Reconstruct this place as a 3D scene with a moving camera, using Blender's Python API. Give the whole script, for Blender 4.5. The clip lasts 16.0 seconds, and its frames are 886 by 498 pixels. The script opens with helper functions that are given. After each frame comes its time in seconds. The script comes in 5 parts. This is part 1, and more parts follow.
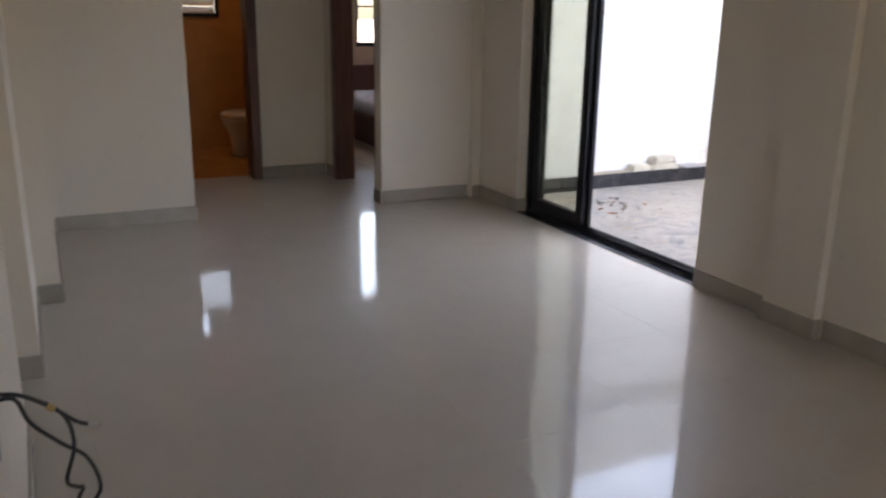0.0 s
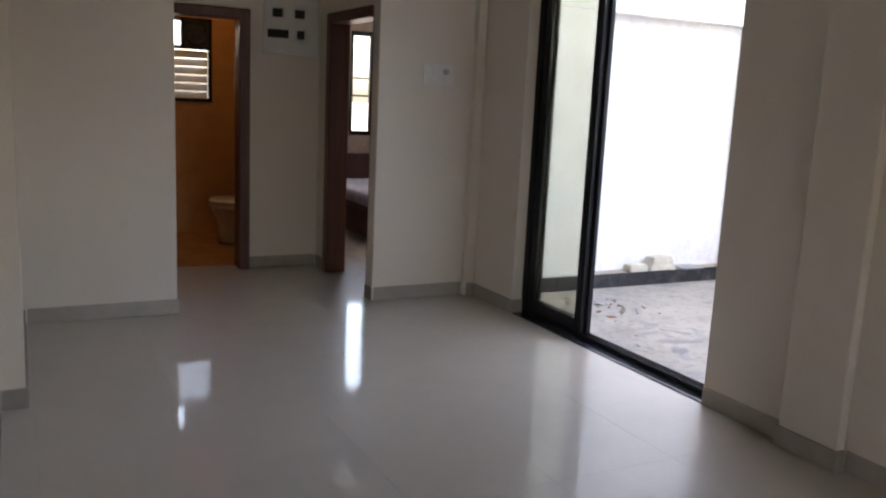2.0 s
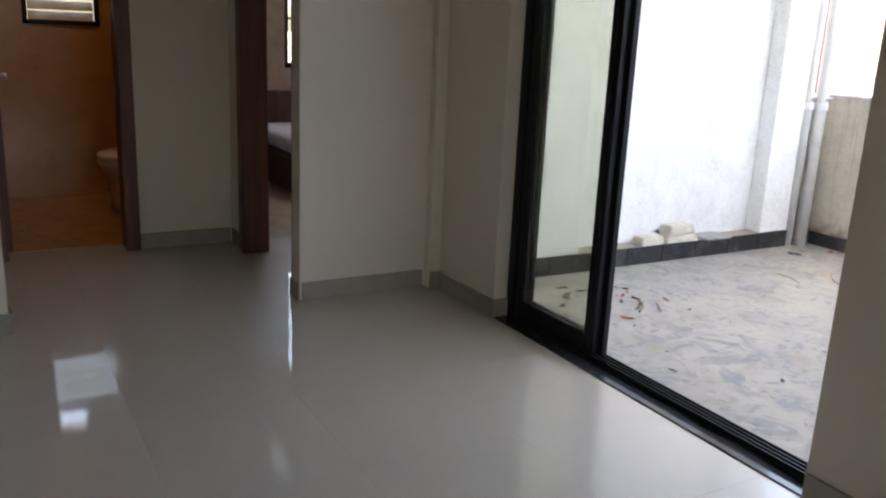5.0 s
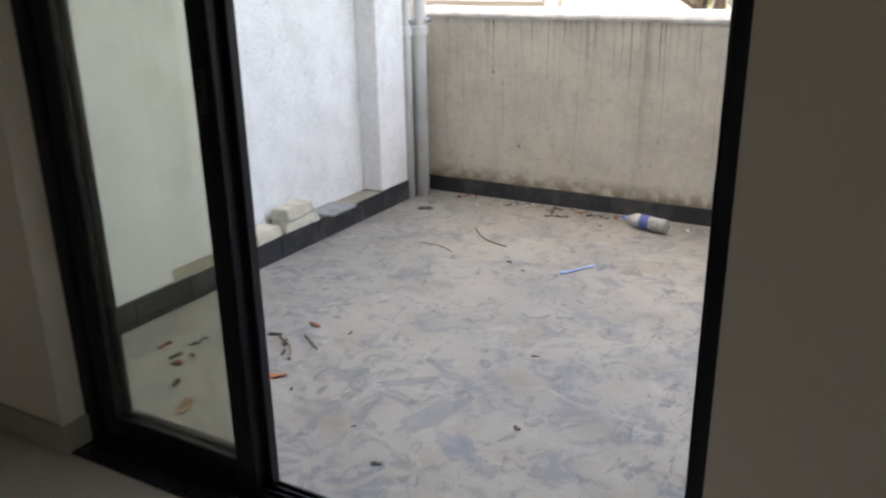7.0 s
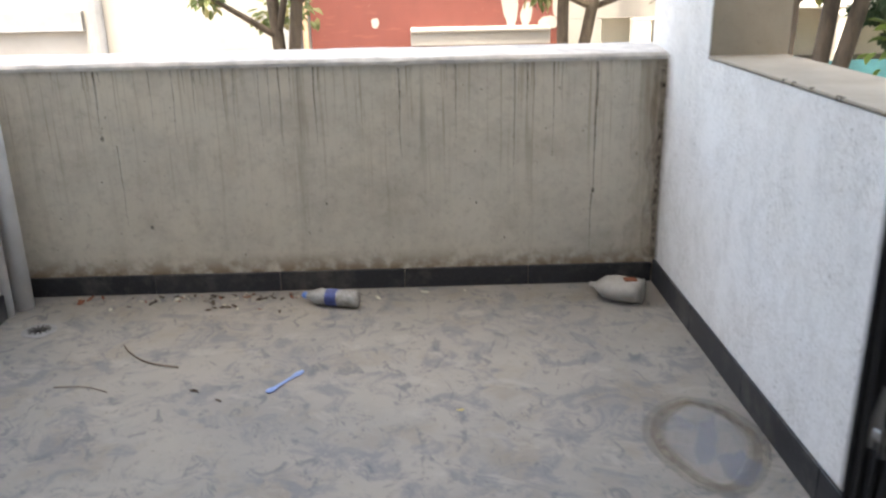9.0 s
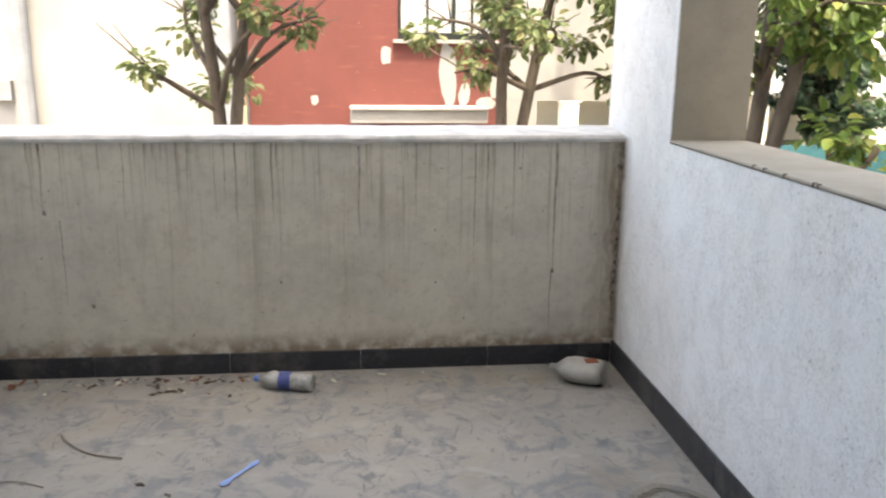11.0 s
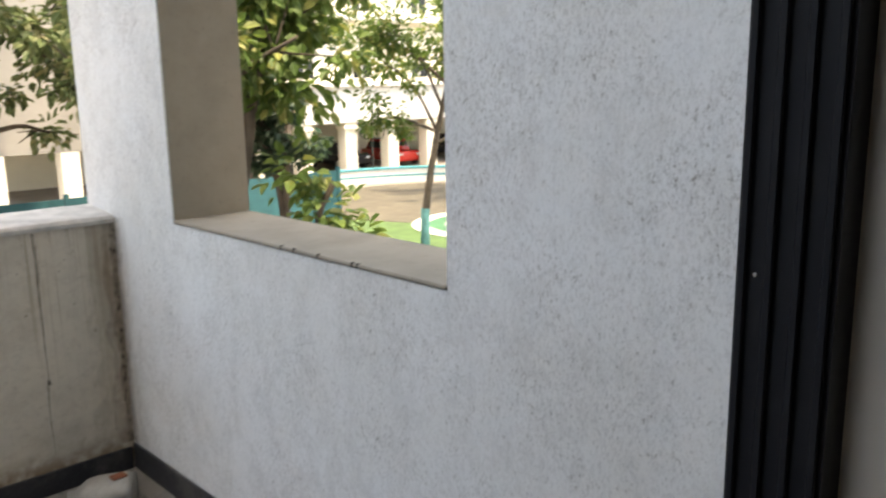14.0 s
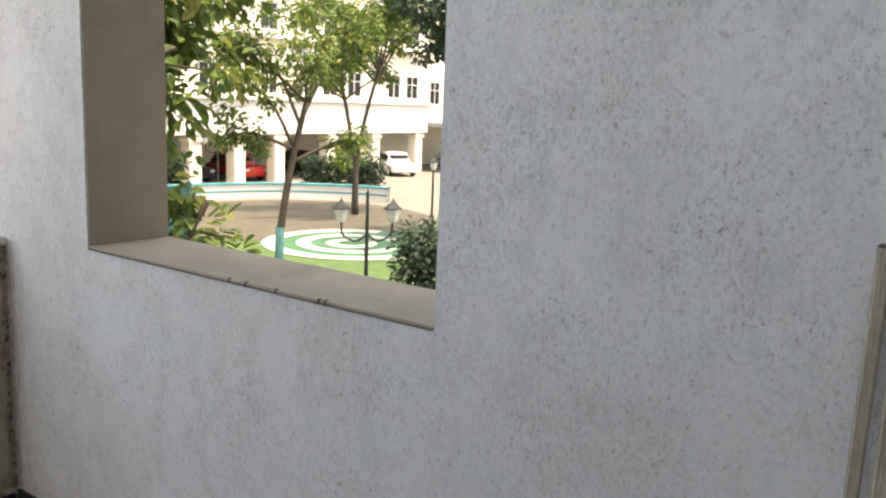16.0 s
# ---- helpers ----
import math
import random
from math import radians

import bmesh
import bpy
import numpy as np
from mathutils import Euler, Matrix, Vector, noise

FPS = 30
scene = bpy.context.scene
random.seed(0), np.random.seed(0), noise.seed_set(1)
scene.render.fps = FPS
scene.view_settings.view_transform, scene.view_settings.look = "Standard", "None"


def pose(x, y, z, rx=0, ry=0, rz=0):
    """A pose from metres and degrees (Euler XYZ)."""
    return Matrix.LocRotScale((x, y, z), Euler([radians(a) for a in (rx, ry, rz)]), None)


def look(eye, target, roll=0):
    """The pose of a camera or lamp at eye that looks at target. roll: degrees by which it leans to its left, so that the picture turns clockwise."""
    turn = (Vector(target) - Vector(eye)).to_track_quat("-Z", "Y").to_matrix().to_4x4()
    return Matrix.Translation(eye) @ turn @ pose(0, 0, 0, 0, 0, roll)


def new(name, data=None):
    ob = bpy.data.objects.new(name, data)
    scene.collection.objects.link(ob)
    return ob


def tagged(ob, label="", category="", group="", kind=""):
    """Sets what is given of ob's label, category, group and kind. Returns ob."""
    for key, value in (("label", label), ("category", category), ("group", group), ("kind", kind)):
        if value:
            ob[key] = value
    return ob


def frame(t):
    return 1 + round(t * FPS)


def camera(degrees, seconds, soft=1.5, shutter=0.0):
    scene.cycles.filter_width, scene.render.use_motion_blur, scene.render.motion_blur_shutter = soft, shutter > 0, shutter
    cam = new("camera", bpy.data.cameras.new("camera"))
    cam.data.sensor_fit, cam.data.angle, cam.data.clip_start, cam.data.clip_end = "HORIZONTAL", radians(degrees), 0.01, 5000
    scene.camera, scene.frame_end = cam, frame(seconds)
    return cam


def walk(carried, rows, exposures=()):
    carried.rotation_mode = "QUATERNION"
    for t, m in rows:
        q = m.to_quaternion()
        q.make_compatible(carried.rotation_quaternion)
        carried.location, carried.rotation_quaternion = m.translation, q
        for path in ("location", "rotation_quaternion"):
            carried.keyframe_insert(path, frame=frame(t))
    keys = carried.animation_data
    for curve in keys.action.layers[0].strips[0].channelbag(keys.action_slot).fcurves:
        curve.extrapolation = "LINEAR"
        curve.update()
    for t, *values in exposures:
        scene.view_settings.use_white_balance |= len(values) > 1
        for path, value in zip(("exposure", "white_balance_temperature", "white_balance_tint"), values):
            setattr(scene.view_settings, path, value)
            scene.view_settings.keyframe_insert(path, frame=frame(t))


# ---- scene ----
cam = camera(56.2, 16.0, soft=2.2, shutter=0.4)

PATH = [
    (0, (5.129, -3.192, 1.385), (3.405, -2.34, 0.835), 0.9),
    (0.5, (5.141, -3.186, 1.376), (3.379, -2.452, 0.777), 1.0),
    (1, (5.109, -3.119, 1.404), (3.41, -2.246, 0.811), 1.9),
    (1.5, (4.973, -3.162, 1.455), (3.264, -2.234, 0.989), 2.7),
    (2, (4.874, -3.144, 1.455), (3.125, -2.242, 1.096), 2.7),
    (2.5, (4.75, -2.914, 1.455), (3.019, -1.974, 1.105), 3.1),
    (3, (4.55, -2.765, 1.428), (2.857, -1.782, 1.018), 3.8),
    (3.2, (4.401, -2.728, 1.416), (2.719, -1.74, 0.976), 3.8),
    (5.3, (3.195, -2.205, 1.387), (1.523, -1.24, 0.865), 2.4),
    (5.5, (3.03, -2.11, 1.376), (1.418, -1.053, 0.844), 2.6),
    (6, (2.78, -1.942, 1.414), (1.355, -0.674, 0.811), 1.8),
    (6.5, (2.438, -1.731, 1.386), (1.295, -0.217, 0.752), 1.0),
    (7, (2.175, -1.44, 1.399), (1.239, 0.197, 0.731), -1.0),
    (7.5, (1.854, -1.242, 1.378), (1.115, 0.477, 0.673), -0.8),
    (8, (1.629, -1.11, 1.399), (1.141, 0.698, 0.696), -1.3),
    (8.5, (1.547, -0.864, 1.444), (1.377, 1.004, 0.749), -1.8),
    (9, (1.441, -0.762, 1.474), (1.483, 1.129, 0.824), -1.1),
    (9.2, (1.301, -0.755, 1.479), (1.346, 1.151, 0.873), -0.2),
    (11.3, (1.306, -0.62, 1.472), (1.619, 1.298, 0.997), 1.1),
    (11.5, (1.319, -0.564, 1.471), (1.734, 1.323, 0.956), 0.3),
    (12, (1.363, -0.444, 1.46), (1.88, 1.384, 0.837), -2.3),
    (12.5, (1.098, -0.496, 1.486), (1.726, 1.284, 0.826), -3.2),
    (13, (1.136, -0.46, 1.503), (2.078, 1.201, 0.908), -1.5),
    (13.5, (1.213, -0.369, 1.585), (2.402, 1.167, 1.104), -0.8),
    (14, (1.226, -0.31, 1.602), (2.575, 1.111, 1.202), -0.9),
    (14.5, (1.111, -0.22, 1.632), (2.59, 1.076, 1.268), -0.5),
    (15, (1.057, -0.172, 1.615), (2.603, 1.043, 1.252), 1.4),
    (15.5, (1.041, -0.049, 1.618), (2.623, 1.12, 1.256), 2.3),
    (16, (1.038, -0.011, 1.636), (2.643, 1.129, 1.286), 2.3),
]
walk(cam, [(t, look(eye, target, roll)) for t, eye, target, roll in PATH],
     [(0.0, 4.3, 8200, 15), (0.5, 4.55, 8300, 15), (1.0, 4.45, 8200, 15), (1.5, 4.25, 7900, 15), (3.2, 4.2, 7800, 14), (5.5, 3.85, 8200, 10), (6.5, 3.5, 8400, 10), (7.0, 3.4, 8200, 9), (9.0, 3.05, 8000, 8), (12.5, 2.9, 8200, 7), (13.5, 2.6, 8400, 7), (15.0, 2.45, 8600, 8), (16.0, 2.25, 8700, 8)])

# ---- world, sun, exposure ----
world = bpy.data.worlds.new("sky")
scene.world = world
world.use_nodes = True
_wn = world.node_tree
_sky = _wn.nodes.new("ShaderNodeTexSky")
_sky.sky_type = "NISHITA"
_sky.sun_disc = False
_sky.sun_elevation = radians(74)
_sky.sun_rotation = radians(190)
_sky.dust_density = 4.0
_sky.air_density = 1.0
_wn.links.new(_sky.outputs[0], _wn.nodes["Background"].inputs[0])
_wn.nodes["Background"].inputs[1].default_value = 0.15
_sun = new("sun", bpy.data.lights.new("sun", "SUN"))
_sun.data.energy, _sun.data.angle, _sun.data.color = 1.6, radians(3.0), (1.0, 0.95, 0.86)
_sun.matrix_world = look((0, 0, 0), (-0.05, 0.28, -0.96))


# Unseen fill lamp, added behind the camera to lift the room.
_lamp = new("room_fill_light", bpy.data.lights.new("room_fill_light", "AREA"))
_lamp.data.shape, _lamp.data.size, _lamp.data.size_y = "RECTANGLE", 0.9, 0.9
_lamp.data.energy, _lamp.data.color = 0.25, (0.95, 0.97, 1.0)
_lamp.matrix_world = look((7.55, -1.8, 1.5), (0.0, -1.8, 1.2))

# Unseen bulb, assumed from highlights; added to brighten the bathroom tiles.
_bulb = new("bath_bulb", bpy.data.lights.new("bath_bulb", "POINT"))
_bulb.data.energy, _bulb.data.color, _bulb.data.shadow_soft_size = 0.28, (1.0, 0.74, 0.45), 0.09
_bulb.location = (-2.75, -1.75, 2.72)


# ---- building helpers ----
def origin(ob):
    v = Vector((0, 0, 0))
    while ob:
        v += ob.location
        ob = ob.parent
    return v


def part(name, bm, material, parent=None, label=""):
    """One mesh object from a bmesh in world coordinates, under its thing."""
    me = bpy.data.meshes.new(name)
    if parent:
        bmesh.ops.translate(bm, verts=bm.verts, vec=-origin(parent))
    bm.normal_update()
    bm.to_mesh(me)
    bm.free()
    me.materials.append(material)
    ob = new(name, me)
    if parent:
        ob.parent = parent
    if label:
        tagged(ob, label)
    return ob


def thing(name, at, label, category, group="", kind=""):
    ob = new(name)
    ob.location = at
    ob.empty_display_size = 0.05
    return tagged(ob, label, category, group, kind)


def setting(name, bm, material, label, category):
    return tagged(part(name, bm, material), label, category, "", "structure")


def smooth(ob):
    for p in ob.data.polygons:
        p.use_smooth = True
    return ob


def box(bm, x0, x1, y0, y1, z0, z1, bevel=0.0, seg=1):
    made = bmesh.ops.create_cube(bm, size=1.0, matrix=Matrix.LocRotScale(
        ((x0 + x1) / 2, (y0 + y1) / 2, (z0 + z1) / 2), None, (abs(x1 - x0), abs(y1 - y0), abs(z1 - z0))))
    if bevel:
        vs = set(made["verts"])
        edges = [e for e in bm.edges if e.verts[0] in vs and e.verts[1] in vs]
        bmesh.ops.bevel(bm, geom=edges, offset=bevel, segments=seg, affect="EDGES", profile=0.5)
    return bm


def boxes(*rows, bevel=0.0):
    bm = bmesh.new()
    for r in rows:
        box(bm, *r, bevel=bevel)
    return bm


def tube(bm, points, radii, sides=8, cap=True):
    """A tapered tube along points."""
    pts = [Vector(p) for p in points]
    if not isinstance(radii, (list, tuple)):
        radii = [radii] * len(pts)
    rings, ref = [], None
    for i, p in enumerate(pts):
        d = (pts[min(i + 1, len(pts) - 1)] - pts[max(i - 1, 0)]).normalized()
        ref = ref or (Vector((1, 0, 0)) if abs(d.x) < 0.8 else Vector((0, 1, 0)))
        u = (ref - d * ref.dot(d)).normalized()
        w = d.cross(u)
        ref = u
        rings.append([bm.verts.new(p + radii[i] * (math.cos(a) * u + math.sin(a) * w))
                      for a in (2 * math.pi * k / sides for k in range(sides))])
    for a, b in zip(rings, rings[1:]):
        for k in range(sides):
            bm.faces.new((a[k], a[(k + 1) % sides], b[(k + 1) % sides], b[k]))
    if cap:
        bm.faces.new(rings[0][::-1])
        bm.faces.new(rings[-1])
    return bm


def lathe(bm, profile, axis0, direction, sides=20):
    """Revolve (distance along, radius) pairs round a line."""
    d = Vector(direction).normalized()
    return tube(bm, [Vector(axis0) + d * a for a, _ in profile], [r for _, r in profile], sides)


def curve_points(points, n=6):
    """A Catmull-Rom line through points."""
    p = [Vector(q) for q in points]
    p = [2 * p[0] - p[1], *p, 2 * p[-1] - p[-2]]
    out = []
    for i in range(1, len(p) - 2):
        for k in range(n):
            t = k / n
            out.append(0.5 * (2 * p[i] + (p[i + 1] - p[i - 1]) * t + (2 * p[i - 1] - 5 * p[i] + 4 * p[i + 1] - p[i + 2]) * t * t
                              + (3 * p[i] - p[i - 1] - 3 * p[i + 1] + p[i + 2]) * t ** 3))
    out.append(p[-2])
    return out


# ---- materials ----
class Mat:
    """A small builder for node materials in object-space metres."""

    def __init__(self, name, colour=(0.5, 0.5, 0.5), rough=0.6, metal=0.0):
        self.m = bpy.data.materials.new(name)
        self.m.use_nodes = True
        self.t = self.m.node_tree
        self.b = self.t.nodes["Principled BSDF"]
        self.b.inputs["Base Color"].default_value = (*colour, 1)
        self.b.inputs["Roughness"].default_value = rough
        self.b.inputs["Metallic"].default_value = metal
        self.colour = None
        self.base = colour
        self.geo = self.t.nodes.new("ShaderNodeNewGeometry")
        self.bumps = None

    def link(self, a, b):
        self.t.links.new(a, b)

    def place(self, scale):
        mp = self.t.nodes.new("ShaderNodeMapping")
        mp.inputs["Scale"].default_value = scale
        self.link(self.geo.outputs["Position"], mp.inputs["Vector"])
        return mp.outputs[0]

    def noise(self, scale, detail=4, rough=0.6, stretch=(1, 1, 1), distort=0.0):
        n = self.t.nodes.new("ShaderNodeTexNoise")
        n.inputs["Scale"].default_value = scale
        n.inputs["Detail"].default_value = detail
        n.inputs["Roughness"].default_value = rough
        n.inputs["Distortion"].default_value = distort
        self.link(self.place(stretch), n.inputs["Vector"])
        return n.outputs["Fac"]

    def voronoi(self, scale, stretch=(1, 1, 1), feature="F1"):
        n = self.t.nodes.new("ShaderNodeTexVoronoi")
        n.inputs["Scale"].default_value = scale
        n.feature = feature
        self.link(self.place(stretch), n.inputs["Vector"])
        return n.outputs["Distance"]

    def axis(self, i):
        s = self.t.nodes.new("ShaderNodeSeparateXYZ")
        self.link(self.geo.outputs["Position"], s.inputs[0])
        return s.outputs[i]

    def ramp(self, src, lo, hi, out_lo=0.0, out_hi=1.0):
        r = self.t.nodes.new("ShaderNodeMapRange")
        r.inputs["From Min"].default_value, r.inputs["From Max"].default_value = lo, hi
        r.inputs["To Min"].default_value, r.inputs["To Max"].default_value = out_lo, out_hi
        self.link(src, r.inputs["Value"])
        return r.outputs[0]

    def math(self, op, a, b):
        n = self.t.nodes.new("ShaderNodeMath")
        n.operation = op
        for k, v in ((0, a), (1, b)):
            if isinstance(v, (int, float)):
                n.inputs[k].default_value = v
            else:
                self.link(v, n.inputs[k])
        return n.outputs[0]

    def mix(self, fac, colour):
        """Lay colour over what is there, by fac."""
        n = self.t.nodes.new("ShaderNodeMix")
        n.data_type = "RGBA"
        self.link(fac, n.inputs[0])
        if self.colour:
            self.link(self.colour, n.inputs[6])
        else:
            n.inputs[6].default_value = (*self.base, 1)
        n.inputs[7].default_value = (*colour, 1)
        self.colour = n.outputs[2]
        self.link(self.colour, self.b.inputs["Base Color"])
        return self

    def bump(self, src, strength=0.3, distance=0.004):
        n = self.t.nodes.new("ShaderNodeBump")
        n.inputs["Strength"].default_value, n.inputs["Distance"].default_value = strength, distance
        self.link(src, n.inputs["Height"])
        if self.bumps:
            self.link(self.bumps, n.inputs["Normal"])
        self.bumps = n.outputs[0]
        self.link(self.bumps, self.b.inputs["Normal"])
        return self

    def rough(self, src, lo, hi):
        self.link(self.ramp(src, 0.3, 0.7, lo, hi), self.b.inputs["Roughness"])
        return self

    def random(self):
        return self.t.nodes.new("ShaderNodeObjectInfo").outputs["Random"]

    def island(self):
        return self.geo.outputs["Random Per Island"]


def simple(name, colour, rough=0.6, metal=0.0, vary=0.25, scale=9.0, bump=0.0):
    m = Mat(name, colour, rough, metal)
    dark = tuple(c * (1 - vary) for c in colour)
    m.mix(m.ramp(m.noise(scale, 5), 0.35, 0.7), dark)
    if bump:
        m.bump(m.noise(scale * 12, 3), bump, 0.002)
    return m.m


def make_plaster_white():
    m = Mat("white_textured_plaster", (0.86, 0.86, 0.855), 0.9)
    m.mix(m.ramp(m.noise(1.3, 5), 0.45, 0.75, 0, 0.4), (0.67, 0.62, 0.54))
    m.mix(m.ramp(m.noise(9, 8, 0.8, (1, 1, 0.7)), 0.48, 0.75, 0, 0.6), (0.55, 0.54, 0.52))
    patch = m.ramp(m.noise(3.5, 5, 0.65), 0.36, 0.62, 0.3, 1.0)
    fine = m.noise(120, 8, 0.85, (1, 1, 0.75))
    m.mix(m.math("MULTIPLY", m.ramp(fine, 0.48, 0.64, 0, 0.8), patch), (0.42, 0.40, 0.37))
    m.mix(m.math("MULTIPLY", m.ramp(m.noise(85, 4, 0.7, (1, 1, 0.8)), 0.59, 0.69, 0, 0.8), patch), (0.26, 0.23, 0.19))
    m.bump(fine, 0.8, 0.004)
    m.bump(m.noise(9, 3), 0.3, 0.006)
    return m.m


def make_parapet():
    m = Mat("stained_cream_plaster", (0.574, 0.523, 0.438), 0.92)
    m.mix(m.ramp(m.noise(3, 5, 0.65), 0.4, 0.7, 0, 0.6), (0.428, 0.400, 0.352))
    m.mix(m.ramp(m.noise(6, 8, 0.78), 0.46, 0.70, 0, 0.6), (0.394, 0.349, 0.279))
    m.mix(m.ramp(m.noise(22, 6, 0.75), 0.52, 0.75, 0, 0.6), (0.325, 0.280, 0.228))
    z = m.axis(2)
    top = m.ramp(z, 0.25, 1.05)
    runs = m.noise(60, 4, 0.65, (1, 1, 0.022), 0.35)
    runs2 = m.noise(9, 4, 0.6, (1, 1, 0.05), 0.1)
    m.mix(m.math("MULTIPLY", m.ramp(runs, 0.54, 0.68, 0, 0.75), top), (0.283, 0.230, 0.163))
    m.mix(m.math("MULTIPLY", m.ramp(runs2, 0.60, 0.70, 0, 0.6), m.ramp(z, -0.1, 0.9)), (0.257, 0.213, 0.154))
    low = m.math("MULTIPLY", m.ramp(z, 0.16, 0.06), m.ramp(m.noise(11, 4), 0.35, 0.55))
    m.mix(low, (0.232, 0.170, 0.111))
    m.mix(m.ramp(m.noise(34, 2), 0.72, 0.76, 0, 0.8), (0.171, 0.145, 0.111))
    m.bump(m.noise(50, 5, 0.7), 0.35, 0.003)
    return m.m


# Dusty cement, darkened so that it also carries the reveal's shade.
def make_cement_and_shade():
    m = Mat("dusty_cement_and_shade", (0.30, 0.262, 0.21), 0.95)
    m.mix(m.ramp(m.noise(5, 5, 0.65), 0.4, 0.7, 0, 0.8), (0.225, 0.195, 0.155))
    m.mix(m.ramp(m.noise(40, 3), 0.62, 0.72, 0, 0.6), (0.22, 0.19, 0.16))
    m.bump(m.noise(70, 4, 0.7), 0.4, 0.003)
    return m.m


def make_balcony_floor():
    m = Mat("dusty_grey_floor", (0.284, 0.260, 0.228), 0.8)
    m.mix(m.ramp(m.noise(1.7, 5, 0.6, (1, 1, 1), 0.4), 0.40, 0.62, 0, 0.9), (0.220, 0.210, 0.196))
    m.mix(m.ramp(m.noise(3.3, 6, 0.65), 0.52, 0.70, 0, 0.6), (0.200, 0.168, 0.128))
    m.mix(m.ramp(m.noise(6.0, 8, 0.72, (1, 1, 1), 0.8), 0.49, 0.60, 0, 0.7), (0.135, 0.137, 0.150))
    m.mix(m.ramp(m.noise(11, 8, 0.72, (1.2, 0.8, 1), 1.0), 0.55, 0.63, 0, 0.65), (0.092, 0.096, 0.112))
    m.mix(m.ramp(m.noise(4.6, 8, 0.68, (0.8, 1.3, 1), 0.9), 0.56, 0.64, 0, 0.55), (0.336, 0.308, 0.268))
    m.mix(m.ramp(m.noise(14, 6, 0.7, (1, 1, 1), 1.5), 0.62, 0.68, 0, 0.4), (0.328, 0.304, 0.268))
    m.mix(m.ramp(m.noise(60, 2), 0.71, 0.75, 0, 0.7), (0.112, 0.096, 0.080))
    m.rough(m.noise(6.0, 8, 0.72, (1, 1, 1), 0.8), 0.85, 0.6)
    m.bump(m.noise(45, 4, 0.7), 0.2, 0.002)
    return m.m


def make_floor_tile():
    m = Mat("polished_cream_tile", (0.46, 0.41, 0.345), 0.3)
    m.mix(m.ramp(m.noise(3.2, 5, 0.6, (1, 1, 1), 0.8), 0.4, 0.7, 0, 0.5), (0.41, 0.365, 0.305))
    m.mix(m.ramp(m.random(), 0, 1, 0, 0.3), (0.44, 0.395, 0.335))
    m.mix(m.ramp(m.noise(55, 2), 0.72, 0.75, 0, 0.35), (0.35, 0.3, 0.25))
    m.rough(m.noise(4, 5), 0.36, 0.46)
    m.b.inputs["IOR"].default_value = 1.6
    m.b.inputs["Coat Weight"].default_value = 0.8
    m.b.inputs["Coat Roughness"].default_value = 0.06
    return m.m


def make_granite(name, colour, rough):
    m = Mat(name, colour, rough)
    m.mix(m.ramp(m.noise(90, 3), 0.5, 0.7, 0, 0.6), tuple(c * 2.2 + 0.01 for c in colour))
    m.mix(m.ramp(m.noise(6, 5, 0.7), 0.5, 0.75, 0, 0.5), (0.20, 0.185, 0.165))
    m.mix(m.ramp(m.random(), 0, 1, 0, 0.15), (0.08, 0.08, 0.09))
    return m.m


def make_paint():
    m = Mat("cream_wall_paint", (0.73, 0.66, 0.575), 0.55)
    m.mix(m.ramp(m.noise(1.3, 4), 0.4, 0.7, 0, 0.4), (0.67, 0.605, 0.525))
    m.mix(m.ramp(m.noise(18, 4), 0.62, 0.8, 0, 0.25), (0.5, 0.46, 0.41))
    m.bump(m.noise(140, 3), 0.12, 0.001)
    m.bump(m.noise(5, 2), 0.08, 0.006)
    return m.m


def make_skirting():
    m = Mat("beige_skirting_tile", (0.40, 0.36, 0.31), 0.25)
    m.mix(m.ramp(m.noise(9, 5), 0.4, 0.7, 0, 0.6), (0.32, 0.285, 0.24))
    m.mix(m.ramp(m.random(), 0, 1, 0, 0.3), (0.34, 0.30, 0.26))
    return m.m


def make_wood():
    m = Mat("dark_reddish_wood", (0.14, 0.05, 0.03), 0.4)
    m.mix(m.ramp(m.noise(14, 5, 0.6, (1, 1, 0.06), 0.6), 0.4, 0.65), (0.07, 0.025, 0.016))
    m.bump(m.noise(60, 3, 0.5, (1, 1, 0.05)), 0.15, 0.001)
    return m.m


def make_bath_tile():
    m = Mat("amber_wall_tile", (0.52, 0.25, 0.085), 0.22)
    m.mix(m.ramp(m.noise(6, 5, 0.65), 0.4, 0.7), (0.40, 0.175, 0.055))
    m.mix(m.ramp(m.random(), 0, 1, 0, 0.4), (0.56, 0.30, 0.12))
    return m.m


def make_black_frame():
    m = Mat("black_aluminium", (0.009, 0.0095, 0.013), 0.42, 0.0)
    m.mix(m.ramp(m.noise(7, 5, 0.7), 0.5, 0.8, 0, 0.4), (0.025, 0.025, 0.028))
    m.bump(m.noise(160, 2), 0.05, 0.0006)
    m.b.inputs["Specular IOR Level"].default_value = 0.25
    return m.m


def make_glass(name, tint, rough=0.0):
    m = Mat(name, tint, rough)
    m.b.inputs["Transmission Weight"].default_value = 1.0
    m.b.inputs["IOR"].default_value = 1.45
    return m.m


